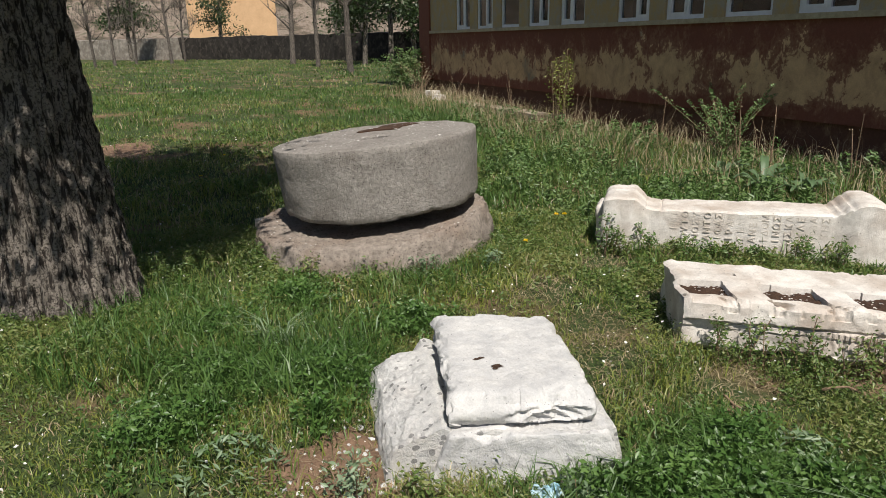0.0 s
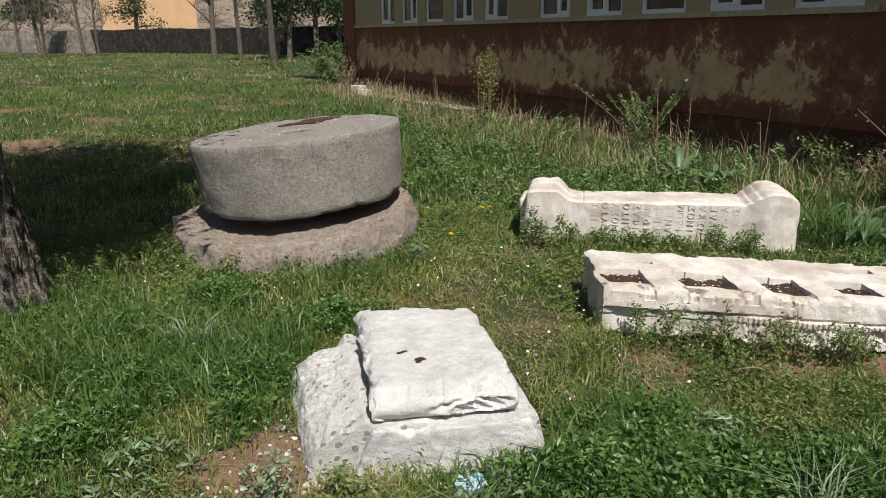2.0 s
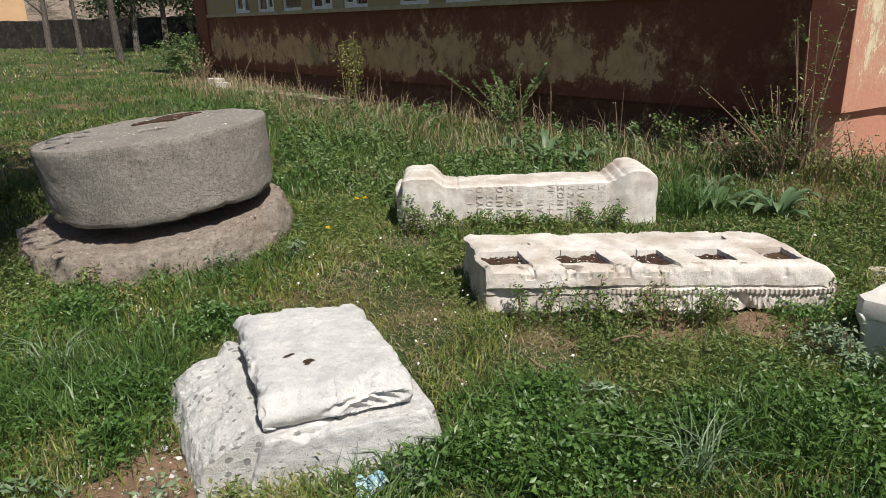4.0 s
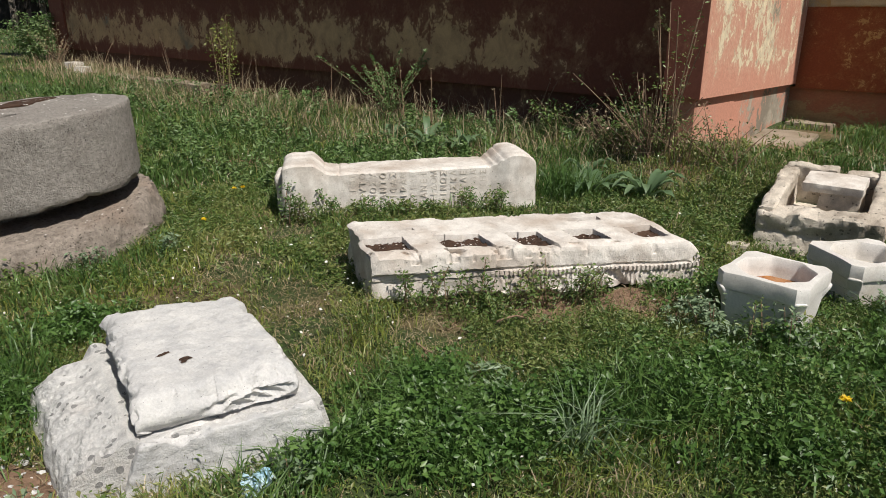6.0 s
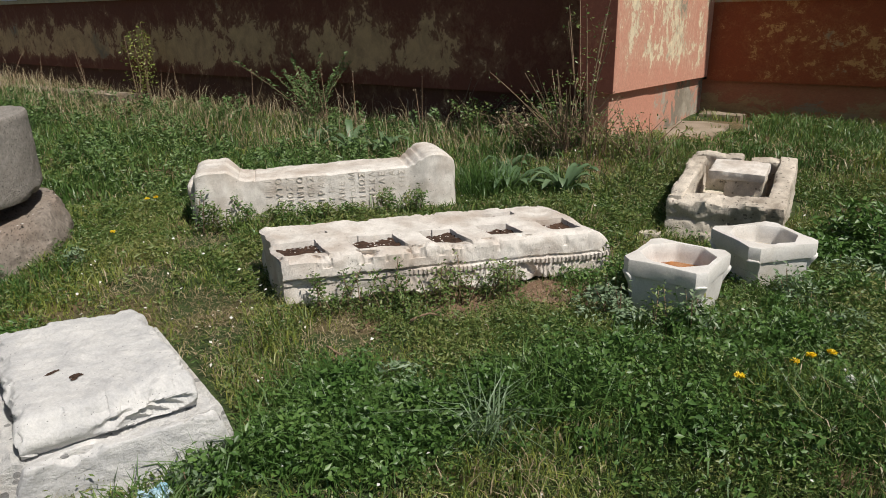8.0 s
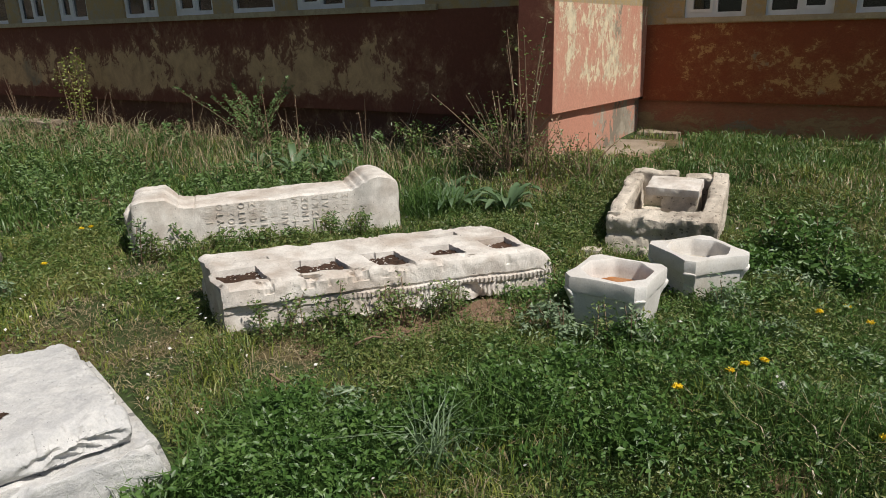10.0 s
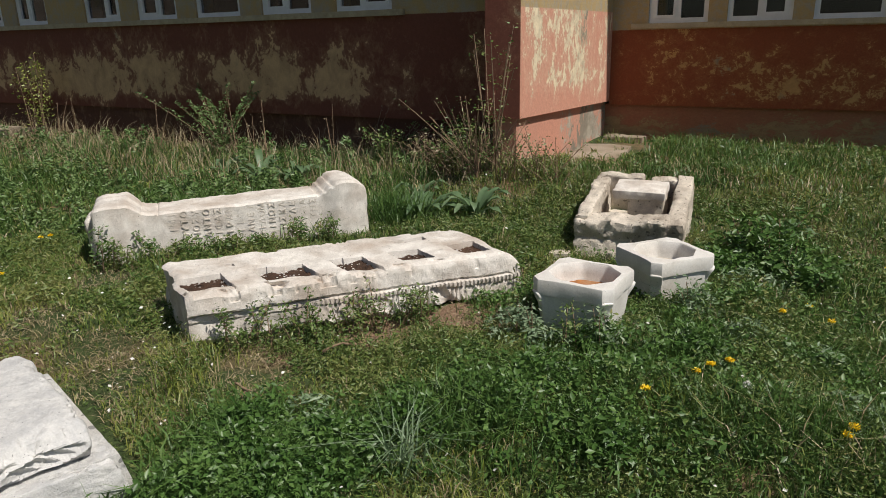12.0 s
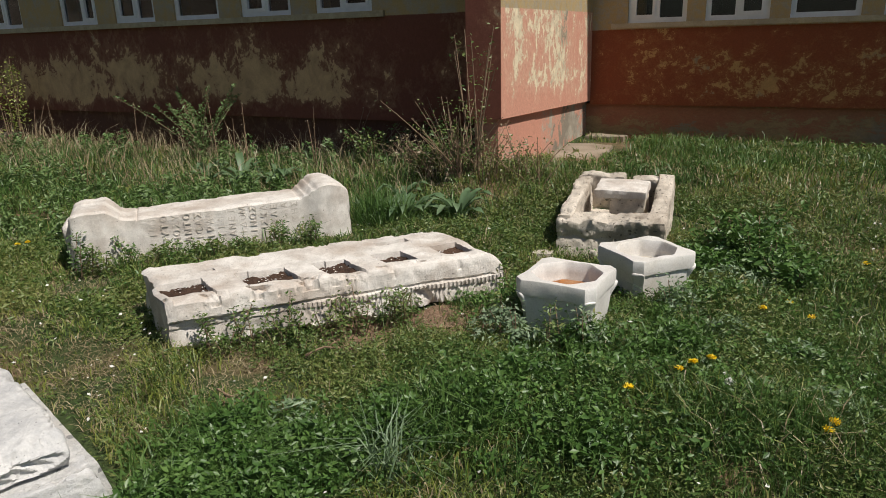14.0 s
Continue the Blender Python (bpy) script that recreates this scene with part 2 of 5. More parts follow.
WALL1 = painted_wall("flaking_red_paint", -16.0, -0.6, SILL1, bare=0.20, zlo=0.62, zhi=1.45, fade=2.6, grey=0.60)
# The pier's red paint, with the sun's brightness on this face mixed in
WALLSIDE = painted_wall("flaking_paint_sunlit", 4.9, 9.5, 1.70, axis=1, bare=0.145, cream=(0.84, 0.71, 0.50), red=(0.53, 0.26, 0.185), drip=0.75, zlo=0.75, zhi=1.9, fade=0.5, grey=0.56, scale=1.8)
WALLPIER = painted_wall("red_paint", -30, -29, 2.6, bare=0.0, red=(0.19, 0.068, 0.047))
WALL2 = painted_wall("stained_red_paint", -0.1, 40, SILL2 - 0.02, bare=0.105, red=(0.22, 0.062, 0.026), cream=(0.52, 0.30, 0.12), scale=2.4, drip=1.1, zlo=0.5, zhi=1.4, fade=0.6, grey=0.62)
PLINTH1 = painted_wall("dark_plinth_paint", -30, -29, 9, bare=0.0, red=(0.11, 0.05, 0.034))
PLINTH2 = painted_wall("stained_plinth", -1, 40, 9, bare=0.20, red=(0.28, 0.12, 0.07), cream=(0.36, 0.25, 0.13), drip=2.0, zlo=0.0, zhi=0.55)
# Plinth paint lightened the same way, sunlight included in the colour
PLINTHS = painted_wall("plinth_paint_sunlit", 6.0, 9, 9, axis=1, bare=0.17, red=(0.50, 0.24, 0.17), cream=(0.46, 0.40, 0.32), zlo=-0.2, zhi=0.8, scale=1.6)
SILLM = stone_mat("painted_sill", (0.52, 0.44, 0.30), (0.36, 0.29, 0.19), (0.3, 0.26, 0.2), 12, 0.8, 0.3)
OCHRE = painted_wall("ochre_wall", -30, -29, -5, bare=0.0)
m_, n_, l_, p_ = material("white_plastic", 0.35)
l_.new(ramp(n_, l_, noise_tex(n_, l_, 8, 4, 0.6, world_pos(n_)), [(0.3, (0.66, 0.67, 0.68)), (0.7, (0.78, 0.79, 0.80))]), p_.inputs["Base Color"])
PVC = m_
m_, n_, l_, p_ = material("window_glass", 0.03)
p_.inputs["Base Color"].default_value = (0.38, 0.43, 0.47, 1)
p_.inputs["Transmission Weight"].default_value = 1.0
p_.inputs["IOR"].default_value = 1.45
GLASS = m_
# Near-black colour that stands for the lack of light indoors
INSIDE = stone_mat("darkened_room", (0.06, 0.05, 0.045), (0.04, 0.035, 0.03), (0.03, 0.025, 0.02), 3, 0.9, 0.1)
# Rubble darkened in colour to carry the shade of the trees before it
SHADEDWALL = stone_mat("shaded_rubble", (0.045, 0.039, 0.034), (0.014, 0.012, 0.011), (0.12, 0.10, 0.085), 2.2, 0.95, 0.8, 0.62)
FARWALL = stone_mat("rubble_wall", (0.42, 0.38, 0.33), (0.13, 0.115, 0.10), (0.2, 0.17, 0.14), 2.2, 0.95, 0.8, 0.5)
HOUSE = stone_mat("peach_render", (0.72, 0.47, 0.27), (0.62, 0.39, 0.22), (0.5, 0.3, 0.18), 1.5, 0.9, 0.1, 0.72)
ROOF = stone_mat("red_tiles", (0.4, 0.13, 0.07), (0.22, 0.07, 0.04), (0.3, 0.12, 0.07), 3, 0.9, 0.4)
LITTER = stone_mat("blue_wrapper", (0.05, 0.42, 0.68), (0.55, 0.74, 0.82), (0.8, 0.85, 0.86), 16, 0.35, 0.2, 0.60)


# ---- helpers for building ----
def link_mesh(name, me, mat, parent=None, label="", shade=False):
    me.materials.append(mat)
    if shade:
        me.shade_smooth()
        if shade != 2:
            me.set_sharp_from_angle(angle=radians(38))
    ob = new(name, me)
    if parent is not None:
        ob.parent = parent
    if label:
        tagged(ob, label)
    return ob


def part(name, bm, mat, parent=None, label="", shade=False):
    me = bpy.data.meshes.new(name)
    bm.normal_update()
    bm.to_mesh(me)
    bm.free()
    return link_mesh(name, me, mat, parent, label, shade)


def tri_mesh(name, verts, tris, mat, parent=None, label="", shade=False):
    """A mesh from arrays of vertices and triangles."""
    me = bpy.data.meshes.new(name)
    verts, tris = np.asarray(verts, np.float32), np.asarray(tris, np.int32)
    me.vertices.add(len(verts))
    me.vertices.foreach_set("co", verts.ravel())
    me.loops.add(tris.size)
    me.loops.foreach_set("vertex_index", tris.ravel())
    me.polygons.add(len(tris))
    me.polygons.foreach_set("loop_start", np.arange(0, tris.size, 3, dtype=np.int32))
    me.update(calc_edges=True)
    return link_mesh(name, me, mat, parent, label, shade)


def box(bm, x0, x1, y0, y1, z0, z1):
    v = [bm.verts.new(c) for c in ((x0, y0, z0), (x1, y0, z0), (x1, y1, z0), (x0, y1, z0), (x0, y0, z1), (x1, y0, z1), (x1, y1, z1), (x0, y1, z1))]
    for f in ((3, 2, 1, 0), (4, 5, 6, 7), (0, 1, 5, 4), (1, 2, 6, 5), (2, 3, 7, 6), (3, 0, 4, 7)):
        bm.faces.new([v[k] for k in f])
    return v


def boxes(name, rows, mat, parent=None, label=""):
    bm = bmesh.new()
    for r in rows:
        box(bm, *r)
    return part(name, bm, mat, parent, label)


def wobble(p, scale, amp, seed=0.0):
    q = Vector(p) * scale + Vector((seed, seed * 1.7, -seed))
    return amp * noise.fractal(q, 0.9, 2.1, 4)


def grid_block(size, cuts, r):
    """A block with rounded edges, in even cells; its base at z = 0."""
    bm = bmesh.new()
    hx, hy, hz = size[0] / 2, size[1] / 2, size[2] / 2
    n = [max(2, int(s / cuts)) for s in size]
    seen = {}

    def vert(i, j, k):
        if (i, j, k) not in seen:
            p = Vector((-hx + 2 * hx * i / n[0], -hy + 2 * hy * j / n[1], -hz + 2 * hz * k / n[2]))
            q = Vector((max(-hx + r, min(hx - r, p.x)), max(-hy + r, min(hy - r, p.y)), max(-hz + r, min(hz - r, p.z))))
            d = p - q
            if d.length > r:
                p = q + d.normalized() * r
            seen[i, j, k] = bm.verts.new(p + Vector((0, 0, hz)))
        return seen[i, j, k]

    for a, b, c in ((0, 1, 2), (1, 2, 0), (2, 0, 1)):
        for side in (0, n[c]):
            for i in range(n[a]):
                for j in range(n[b]):
                    ids = []
                    for di, dj in ((0, 0), (1, 0), (1, 1), (0, 1)):
                        key = [0, 0, 0]
                        key[a], key[b], key[c] = i + di, j + dj, side
                        ids.append(vert(*key))
                    bm.faces.new(ids if side else ids[::-1])
    return bm


def roughen(bm, scale, amp, seed=0.0, fine=0.0):
    bm.normal_update()
    moves = [(v, v.normal * (wobble(v.co, scale, amp, seed) + (wobble(v.co, scale * 5, fine, seed + 3) if fine else 0))) for v in bm.verts]
    for v, d in moves:
        v.co += d
    return bm


def empty(name, x, y, z=0.0, turn=0.0, rx=0.0, ry=0.0):
    ob = new(name)
    ob.matrix_world = pose(x, y, z, rx, ry, turn)
    return ob


# ---- ground ----
def build_ground():
    xs = np.concatenate([[-600, -480, -400, -340, -280, -230, -190, -160, -130, -110, -90, -80, -70, -60, -50, -42, -35, -29, -24, -20], np.arange(-17, 8, 0.16), [9, 11, 15, 25, 50, 120, 400]])
    ys = np.concatenate([[-400, -200, -120, -80, -50, -30, -20, -13, -8], np.arange(-5, 10, 0.16), [11, 14, 18, 24, 32, 45, 70, 120, 220, 400]])
    X, Y = np.meshgrid(xs, ys)
    v = np.stack([X, Y, gz(X, Y)], -1).reshape(-1, 3)
    a = (np.arange(len(ys) - 1)[:, None] * len(xs) + np.arange(len(xs) - 1)).ravel()
    t = np.concatenate([np.stack([a, a + 1, a + len(xs) + 1], -1), np.stack([a, a + len(xs) + 1, a + len(xs)], -1)])
    return tagged(tri_mesh("ground", v, t, GROUND, shade=True), "grassy earth of a yard with bare brown patches", "ground", kind="structure")


build_ground()


# ---- building ----
def window(k, x0, x1, y, z0, z1, split):
    """A plastic window whose frame fills the opening, set back from the wall's face."""
    w = tagged(empty(f"window_{k}", (x0 + x1) / 2, y, z0), "white plastic window with dark panes", "window", kind="structure")
    hw, h = (x1 - x0) / 2, z1 - z0
    f = 0.055
    boxes("window_frame", [(-hw, hw, 0.03, 0.09, 0, f), (-hw, hw, 0.03, 0.09, h - f, h), (-hw, -hw + f, 0.03, 0.09, f, h - f), (hw - f, hw, 0.03, 0.09, f, h - f)], PVC, w)
    spans = [(-hw + f, hw - f)] if split is None else [(-hw + f, -hw + f + (2 * hw - 2 * f) * split - 0.025), (-hw + f + (2 * hw - 2 * f) * split + 0.025, hw - f)]
    if split is not None:
        c = -hw + f + (2 * hw - 2 * f) * split
        boxes("mullion", [(c - 0.025, c + 0.025, 0.032, 0.088, f, h - f)], PVC, w)
        s = spans[0] if k % 2 else spans[1]
        g = 0.035
        boxes("sash", [(s[0], s[1], 0.022, 0.07, f, f + g), (s[0], s[1], 0.022, 0.07, h - f - g, h - f), (s[0], s[0] + g, 0.022, 0.07, f + g, h - f - g), (s[1] - g, s[1], 0.022, 0.07, f + g, h - f - g)], PVC, w)
    for s in spans:
        pane = boxes("pane", [(s[0], s[1], 0.055, 0.061, f, h - f)], GLASS, w)
        pane.visible_shadow = False
    return w


TOP = 6.4
LINTEL1, LINTEL2 = 3.25, 3.05
wins1 = [(-12.92 + 1.08 * k, -12.19 + 1.08 * k) for k in range(5)] + [(-7.02 + 1.08 * k, -6.28 + 1.08 * k) for k in range(5)]
wins2 = [(0.25 + 0.873 * k, 0.92 + 0.873 * k) for k in range(14)]


def walls_with_windows(name, x0, x1, y, sill, lintel, wins, mat, label):
    th = tagged(empty(name, 0, 0, 0), label, "wall", kind="structure")
    boxes("lower_wall", [(x0, x1, y, y + 0.3, LEDGE, sill)], mat, th)
    boxes("upper_wall", [(x0, x1, y, y + 0.3, lintel, TOP)], mat, th)
    edges = [x0] + [e for w in wins for e in w] + [x1]
    for k in range(0, len(edges), 2):
        boxes("wall_pillar", [(edges[k], edges[k + 1], y, y + 0.3, sill, lintel)], mat, th)
    return th


walls_with_windows("wall_long", BX0, PX0, W1, SILL1, LINTEL1, wins1, WALL1, "red-brown painted wall flaking to ochre render under windows")
tagged(boxes("plinth_long", [(BX0 + 0.05, PX0, W1 + 0.06, W1 + 0.3, -0.4, LEDGE)], PLINTH1), "dark red plinth below the wall", "plinth", kind="structure")
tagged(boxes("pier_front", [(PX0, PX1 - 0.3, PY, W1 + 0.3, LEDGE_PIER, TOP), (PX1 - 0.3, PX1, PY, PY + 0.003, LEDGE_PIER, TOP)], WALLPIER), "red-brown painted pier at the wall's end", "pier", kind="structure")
tagged(boxes("pier_foot", [(PX0 + 0.05, PX1 - 0.05, PY + 0.05, W1 + 0.3, -0.4, LEDGE_PIER)], PLINTHS), "plinth below the pier in sun-lightened paint", "plinth", kind="structure")
bm = bmesh.new()
vs = box(bm, PX1 - 0.3, PX1 + 0.003, PY + 0.003, W2 + 0.3, LEDGE_PIER, TOP - 0.01)
for v in vs[2:4]:
    v.co.z = LEDGE + 0.03
tagged(part("wall_side", bm, WALLSIDE), "side wall, red paint lightened as if sunlit, flaking to cream", "wall", kind="structure")
tagged(boxes("plinth_side", [(PX1 - 0.3, PX1 - 0.06, W1 + 0.3, W2 + 0.3, -0.4, LEDGE_PIER)], PLINTHS), "plinth in sun-lightened paint with grey patched render", "plinth", kind="structure")
walls_with_windows("wall_back", PX1 + 0.003, EAST, W2, SILL2, LINTEL2, wins2, WALL2, "stained red-brown wall with ochre and grey patches")
tagged(boxes("plinth_back", [(PX1 - 0.06, EAST, W2 + 0.06, W2 + 0.3, -0.4, LEDGE)], PLINTH2), "stained ochre and red plinth", "plinth", kind="structure")
tagged(boxes("sill_long", [(BX0, -1.80, W1 - 0.045, W1 + 0.032, SILL1 - 0.012, SILL1 + 0.05)], SILLM), "pale concrete window sill band", "sill", kind="structure")
tagged(boxes("sill_back", [(0.06, EAST, W2 - 0.045, W2 + 0.032, SILL2 - 0.012, SILL2 + 0.045)], SILLM), "pale concrete window sill band", "sill", kind="structure")
for k, (a, b) in enumerate(wins1):
    window(k + 1, a, b, W1, SILL1 + 0.05, LINTEL1, (0.6, 0.55, None, 0.5, 0.45, 0.6, 0.55, None, 0.5, 0.45)[k])
for k, (a, b) in enumerate(wins2):
    window(k + 11, a, b, W2, SILL2 + 0.045, LINTEL2, (0.5, 0.5, None)[k % 3])
tagged(boxes("wall_end", [(BX0, BX0 + 0.3, W1 + 0.3, 18.0, -0.4, TOP)], OCHRE), "ochre end wall", "wall", kind="structure")
tagged(boxes("wall_rear", [(BX0, EAST, 18.0, 18.3, -0.4, TOP), (EAST, EAST + 0.3, W2, 18.3, -0.4, TOP)], OCHRE), "plain rear wall", "wall", kind="structure")
# Added backing behind the panes, its dimness put into the colour
tagged(boxes("room_wall", [(BX0 + 0.3, PX1 - 0.3, W1 + 3.2, W1 + 3.3, 0.2, TOP), (PX1, EAST, W2 + 3.2, W2 + 3.3, 0.2, TOP)], INSIDE), "added inner wall behind the windows, coloured dark for a dim room", "wall", kind="structure")
tagged(boxes("room_floor", [(BX0 + 0.3, PX1 - 0.3, W1 + 0.3, W1 + 3.2, 0.6, 0.7), (PX1, EAST, W2 + 0.3, W2 + 3.2, 0.6, 0.7)], INSIDE), "added floor behind the windows, coloured dark for a dim room", "floor", kind="structure")
tagged(boxes("roof", [(BX0 - 0.4, PX1 + 0.0, W1 - 0.76, 18.6, TOP, TOP + 0.2), (PX1 + 0.0, EAST + 0.4, W2 - 0.80, 18.6, TOP, TOP + 0.2)], SILLM), "flat concrete roof slab", "roof", kind="structure")
tagged(boxes("corner_pilaster", [(BX0 - 0.05, BX0 + 0.6, W1 - 0.05, W1 - 0.002, LEDGE, TOP - 0.02)], WALLPIER), "dark red-brown pilaster at the building's corner", "pilaster", kind="structure")


# ---- stones ----
def sweep(profile, length, nu, shape):
    """Sweeps a closed (v, z) profile along u; shape(u, v, z) gives the place. Ends closed by fans."""
    bm = bmesh.new()
    rows = []
    for i in range(nu + 1):
        u = -length / 2 + length * i / nu
        rows.append([bm.verts.new(shape(u, v, z)) for v, z in profile])
    n = len(profile)
    for i in range(nu):
        for j in range(n):
            bm.faces.new((rows[i][j], rows[i][(j + 1) % n], rows[i + 1][(j + 1) % n], rows[i + 1][j]))
    bm.faces.new(rows[0][::-1])
    bm.faces.new(rows[-1])
    bmesh.ops.recalc_face_normals(bm, faces=bm.faces)
    return bm


def dense(points, step):
    """A closed line of points, cut into steps."""
    out = []
    for a, b in zip(points, points[1:] + points[:1]):
        k = max(1, int(math.dist(a, b) / step))
        out += [(a[0] + (b[0] - a[0]) * i / k, a[1] + (b[1] - a[1]) * i / k) for i in range(k)]
    return out


def pits(p, per_m, size, depth, seed=0.0):
    """Depth of scattered tool marks at a place."""
    d = noise.voronoi(Vector(p) * per_m + Vector((seed, seed, seed)))[0][0]
    return depth * max(0.0, 1 - d / size) ** 0.7


def build_pedestal():
    th = tagged(empty("marble_pedestal", -0.135, 0.09, 0, 68.0), "white marble column base with a picked flank, standing in grass", "column base")
    # lower part: a narrow ledge round the block, and a picked flank that falls to one side
    prof = dense([(0.42, -0.14), (0.335, 0.205), (-0.20, 0.205), (-0.235, 0.198), (-0.262, 0.218), (-0.285, 0.222), (-0.33, 0.205), (-0.43, 0.172), (-0.505, 0.125), (-0.545, 0.04), (-0.565, -0.14)], 0.0080)

    def shape(u, v, z):
        b = (u + 0.425) / 0.80
        out = min(0.0, v + 0.26)
        x = v + 0.30 * out * (b - 0.75) + (0.02 - 0.05 * b if v > 0.3 else 0.0) - 0.06 * (b - 0.3) * (1 if v < -0.2 else 0)
        flank = min(1.0, max(0.0, (-0.30 - v) / 0.04))
        w = wobble((v, u, z), 6, 0.007 + 0.008 * flank, 1.0) - flank * pits((x, u, z), 23, 0.28, 0.009) + flank * wobble((v, u, z), 38, 0.004, 4.0)
        back = float(smooth(0.30, 0.38, u))
        return (x - w * 0.7 * (1 if v < -0.3 else 0), u + wobble((v, 1, z), 7, 0.02, 2.0) * back, z + w - 0.05 * back * flank)

    part("lower_block", sweep(prof, 0.80, 116, shape), MARBLE_ROUGH, th, "roughly picked grey-white marble", True)
    # smooth front below the ledge
    bm = grid_block((1.0, 1.0, 1.0), 0.022, 0.02)
    for v in bm.verts:
        a, b, c = v.co.x + 0.5, v.co.y + 0.5, v.co.z
        lo, hi = -0.40 + 0.165 * c ** 0.8, 0.415 - 0.085 * c
        v.co = Vector((lo + (hi - lo) * a, -0.445 + 0.018 * c + 0.16 * b, -0.1 + 0.304 * c))
        chip = max(0.0, wobble(v.co, 8, 0.05, 8.0)) if c > 0.9 and b < 0.3 else 0.0
        v.co.z -= chip
        v.co.y -= max(0.0, 0.02 - 0.06 * abs(c - 0.25)) * (1 - b)
    roughen(bm, 5, 0.009, 2.0, 0.005)
    part("fascia", bm, MARBLE, th, "", True)
    # upper block: a worn flat top, an overhanging rolled front with a carved scroll, hollow sides
    bm = grid_block((1.0, 1.0, 0.20), 0.0105, 0.0)
    for v in bm.verts:
        a, b, c = v.co.x + 0.5, v.co.y + 0.5, v.co.z / 0.20
        left, right = -0.245 - 0.05 * b, 0.288 - 0.025 * b - 0.014 * float(smooth(0.30, 0.45, b)) - 0.02 * float(smooth(0.88, 1.0, b))
        back, front = 0.405 - 0.06 * a, -0.350 + 0.02 * a
        x, y = left + (right - left) * a, front + (back - front) * b
        z = 0.20 + 0.138 * c
        # rounded arrises, by the distance to the nearest edge of the top
        for d, n, r in ((x - left, (1, 0), 0.055), (right - x, (-1, 0), 0.035), (y - front, (0, 1), 0.045), (back - y, (0, -1), 0.03)):
            k = max(0.0, 1 - max(0.0, d) / r)
            z -= c * r * 0.75 * (1 - math.sqrt(max(0.0, 1 - k * k)))
        if b < 0.10:
            y -= (0.046 * math.sin(math.pi * min(1.0, c * 0.80 + 0.02))) * (1 - b / 0.10)
        if a < 0.001:
            x += 0.045 * (1 - c) + 0.02 * noise.noise(Vector((y * 9, c * 3, 4)))
        if a > 0.999:
            x -= 0.03 * (1 - c) ** 2
        # chips along the edges
        edge = max(0.0, 1 - min(min(a, 1 - a) * 0.52, min(b, 1 - b) * 0.76) / 0.06)
        if edge:
            chip = edge * min(0.016, max(0.0, wobble((x, y, z), 9, 0.06, 2.0) - 0.002))
            x -= chip * (0.8 if a > 0.5 else -0.8)
            y += chip * (0.5 if b < 0.5 else -0.5)
            z -= chip * 0.7 * c
        # carved scroll and leaves on the front
        if b < 0.02 and 0.05 < c < 0.97:
            e = math.hypot((x - 0.155) / 0.12, (z - 0.256 - 0.10 * (x - 0.155)) / 0.031)
            if e < 1.25:
                y -= 0.010 * math.exp(-((e - 1.05) / 0.13) ** 2)
                if e < 1:
                    y += 0.026 * (1 - e * e) * (0.35 + 0.65 * abs(math.sin((x - 0.165) * 46 + (z - 0.26) * 70)))
            f = (x - 0.02) / 0.07
            if abs(f) < 1 and e > 1.1:
                y += 0.013 * (1 - f * f) * math.sin((z - 0.25 - 0.2 * (x - 0.02)) * 130)
        z += 0.012 * (1 - ((a - 0.5) * 2) ** 2) * (b - 0.4) * c + wobble((x, y, 0), 4, 0.006, 5.0) * c
        v.co = Vector((x, y, z))
    roughen(bm, 9, 0.0026, 5.0, 0.0020)
    part("upper_block", bm, MARBLE, th, "", True)
    # flat dark discs for two clamp holes and smaller marks on top
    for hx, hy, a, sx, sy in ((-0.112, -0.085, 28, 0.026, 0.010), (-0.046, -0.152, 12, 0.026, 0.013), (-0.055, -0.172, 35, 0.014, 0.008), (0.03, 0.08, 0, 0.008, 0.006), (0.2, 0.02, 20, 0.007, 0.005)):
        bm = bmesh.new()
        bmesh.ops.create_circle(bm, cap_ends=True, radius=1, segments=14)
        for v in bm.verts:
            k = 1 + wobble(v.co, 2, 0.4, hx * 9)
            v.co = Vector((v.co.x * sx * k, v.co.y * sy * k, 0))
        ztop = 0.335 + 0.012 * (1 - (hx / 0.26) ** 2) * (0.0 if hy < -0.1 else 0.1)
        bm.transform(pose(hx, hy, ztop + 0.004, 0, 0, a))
        part("clamp_hole", bm, SOIL_SHADE, th, "flat dark disc standing in for a clamp hole")


build_pedestal()


def disc(r0, r1, h, hole, segs=128, rings=12):
    """A drum with a worn rim and a hole; base at z = 0."""
    prof = [(hole * 1.0, h * 0.55)] if hole else [(0.001, h)]
    if hole:
        prof += [(hole, h - 0.01), (hole + 0.012, h + 0.0)]
    n_top = 14
    s = prof[-1][0]
    prof += [(s + (r1 - 0.025 - s) * k / n_top, h) for k in range(1, n_top + 1)]
    prof += [(r1 - 0.007, h - 0.007), (r1, h - 0.025)]
    prof += [(r1 + (r0 - r1) * k / rings, h - 0.025 - (h - 0.06) * k / rings) for k in range(1, rings + 1)]
    prof += [(r0 - 0.02, 0.006), (r0 - 0.06, 0.0), (0.001, 0.0)]
    bm = bmesh.new()
    rows = [[bm.verts.new((r * math.cos(i / segs * math.tau), r * math.sin(i / segs * math.tau), z)) for i in range(segs)] for r, z in prof]
    for a in range(len(rows) - 1):
        for i in range(segs):
            bm.faces.new((rows[a][i], rows[a + 1][i], rows[a + 1][(i + 1) % segs], rows[a][(i + 1) % segs]))
    if hole:
        bm.faces.new(rows[0])
    bmesh.ops.recalc_face_normals(bm, faces=bm.faces)
    return bm


MC = (-2.95, 0.52)


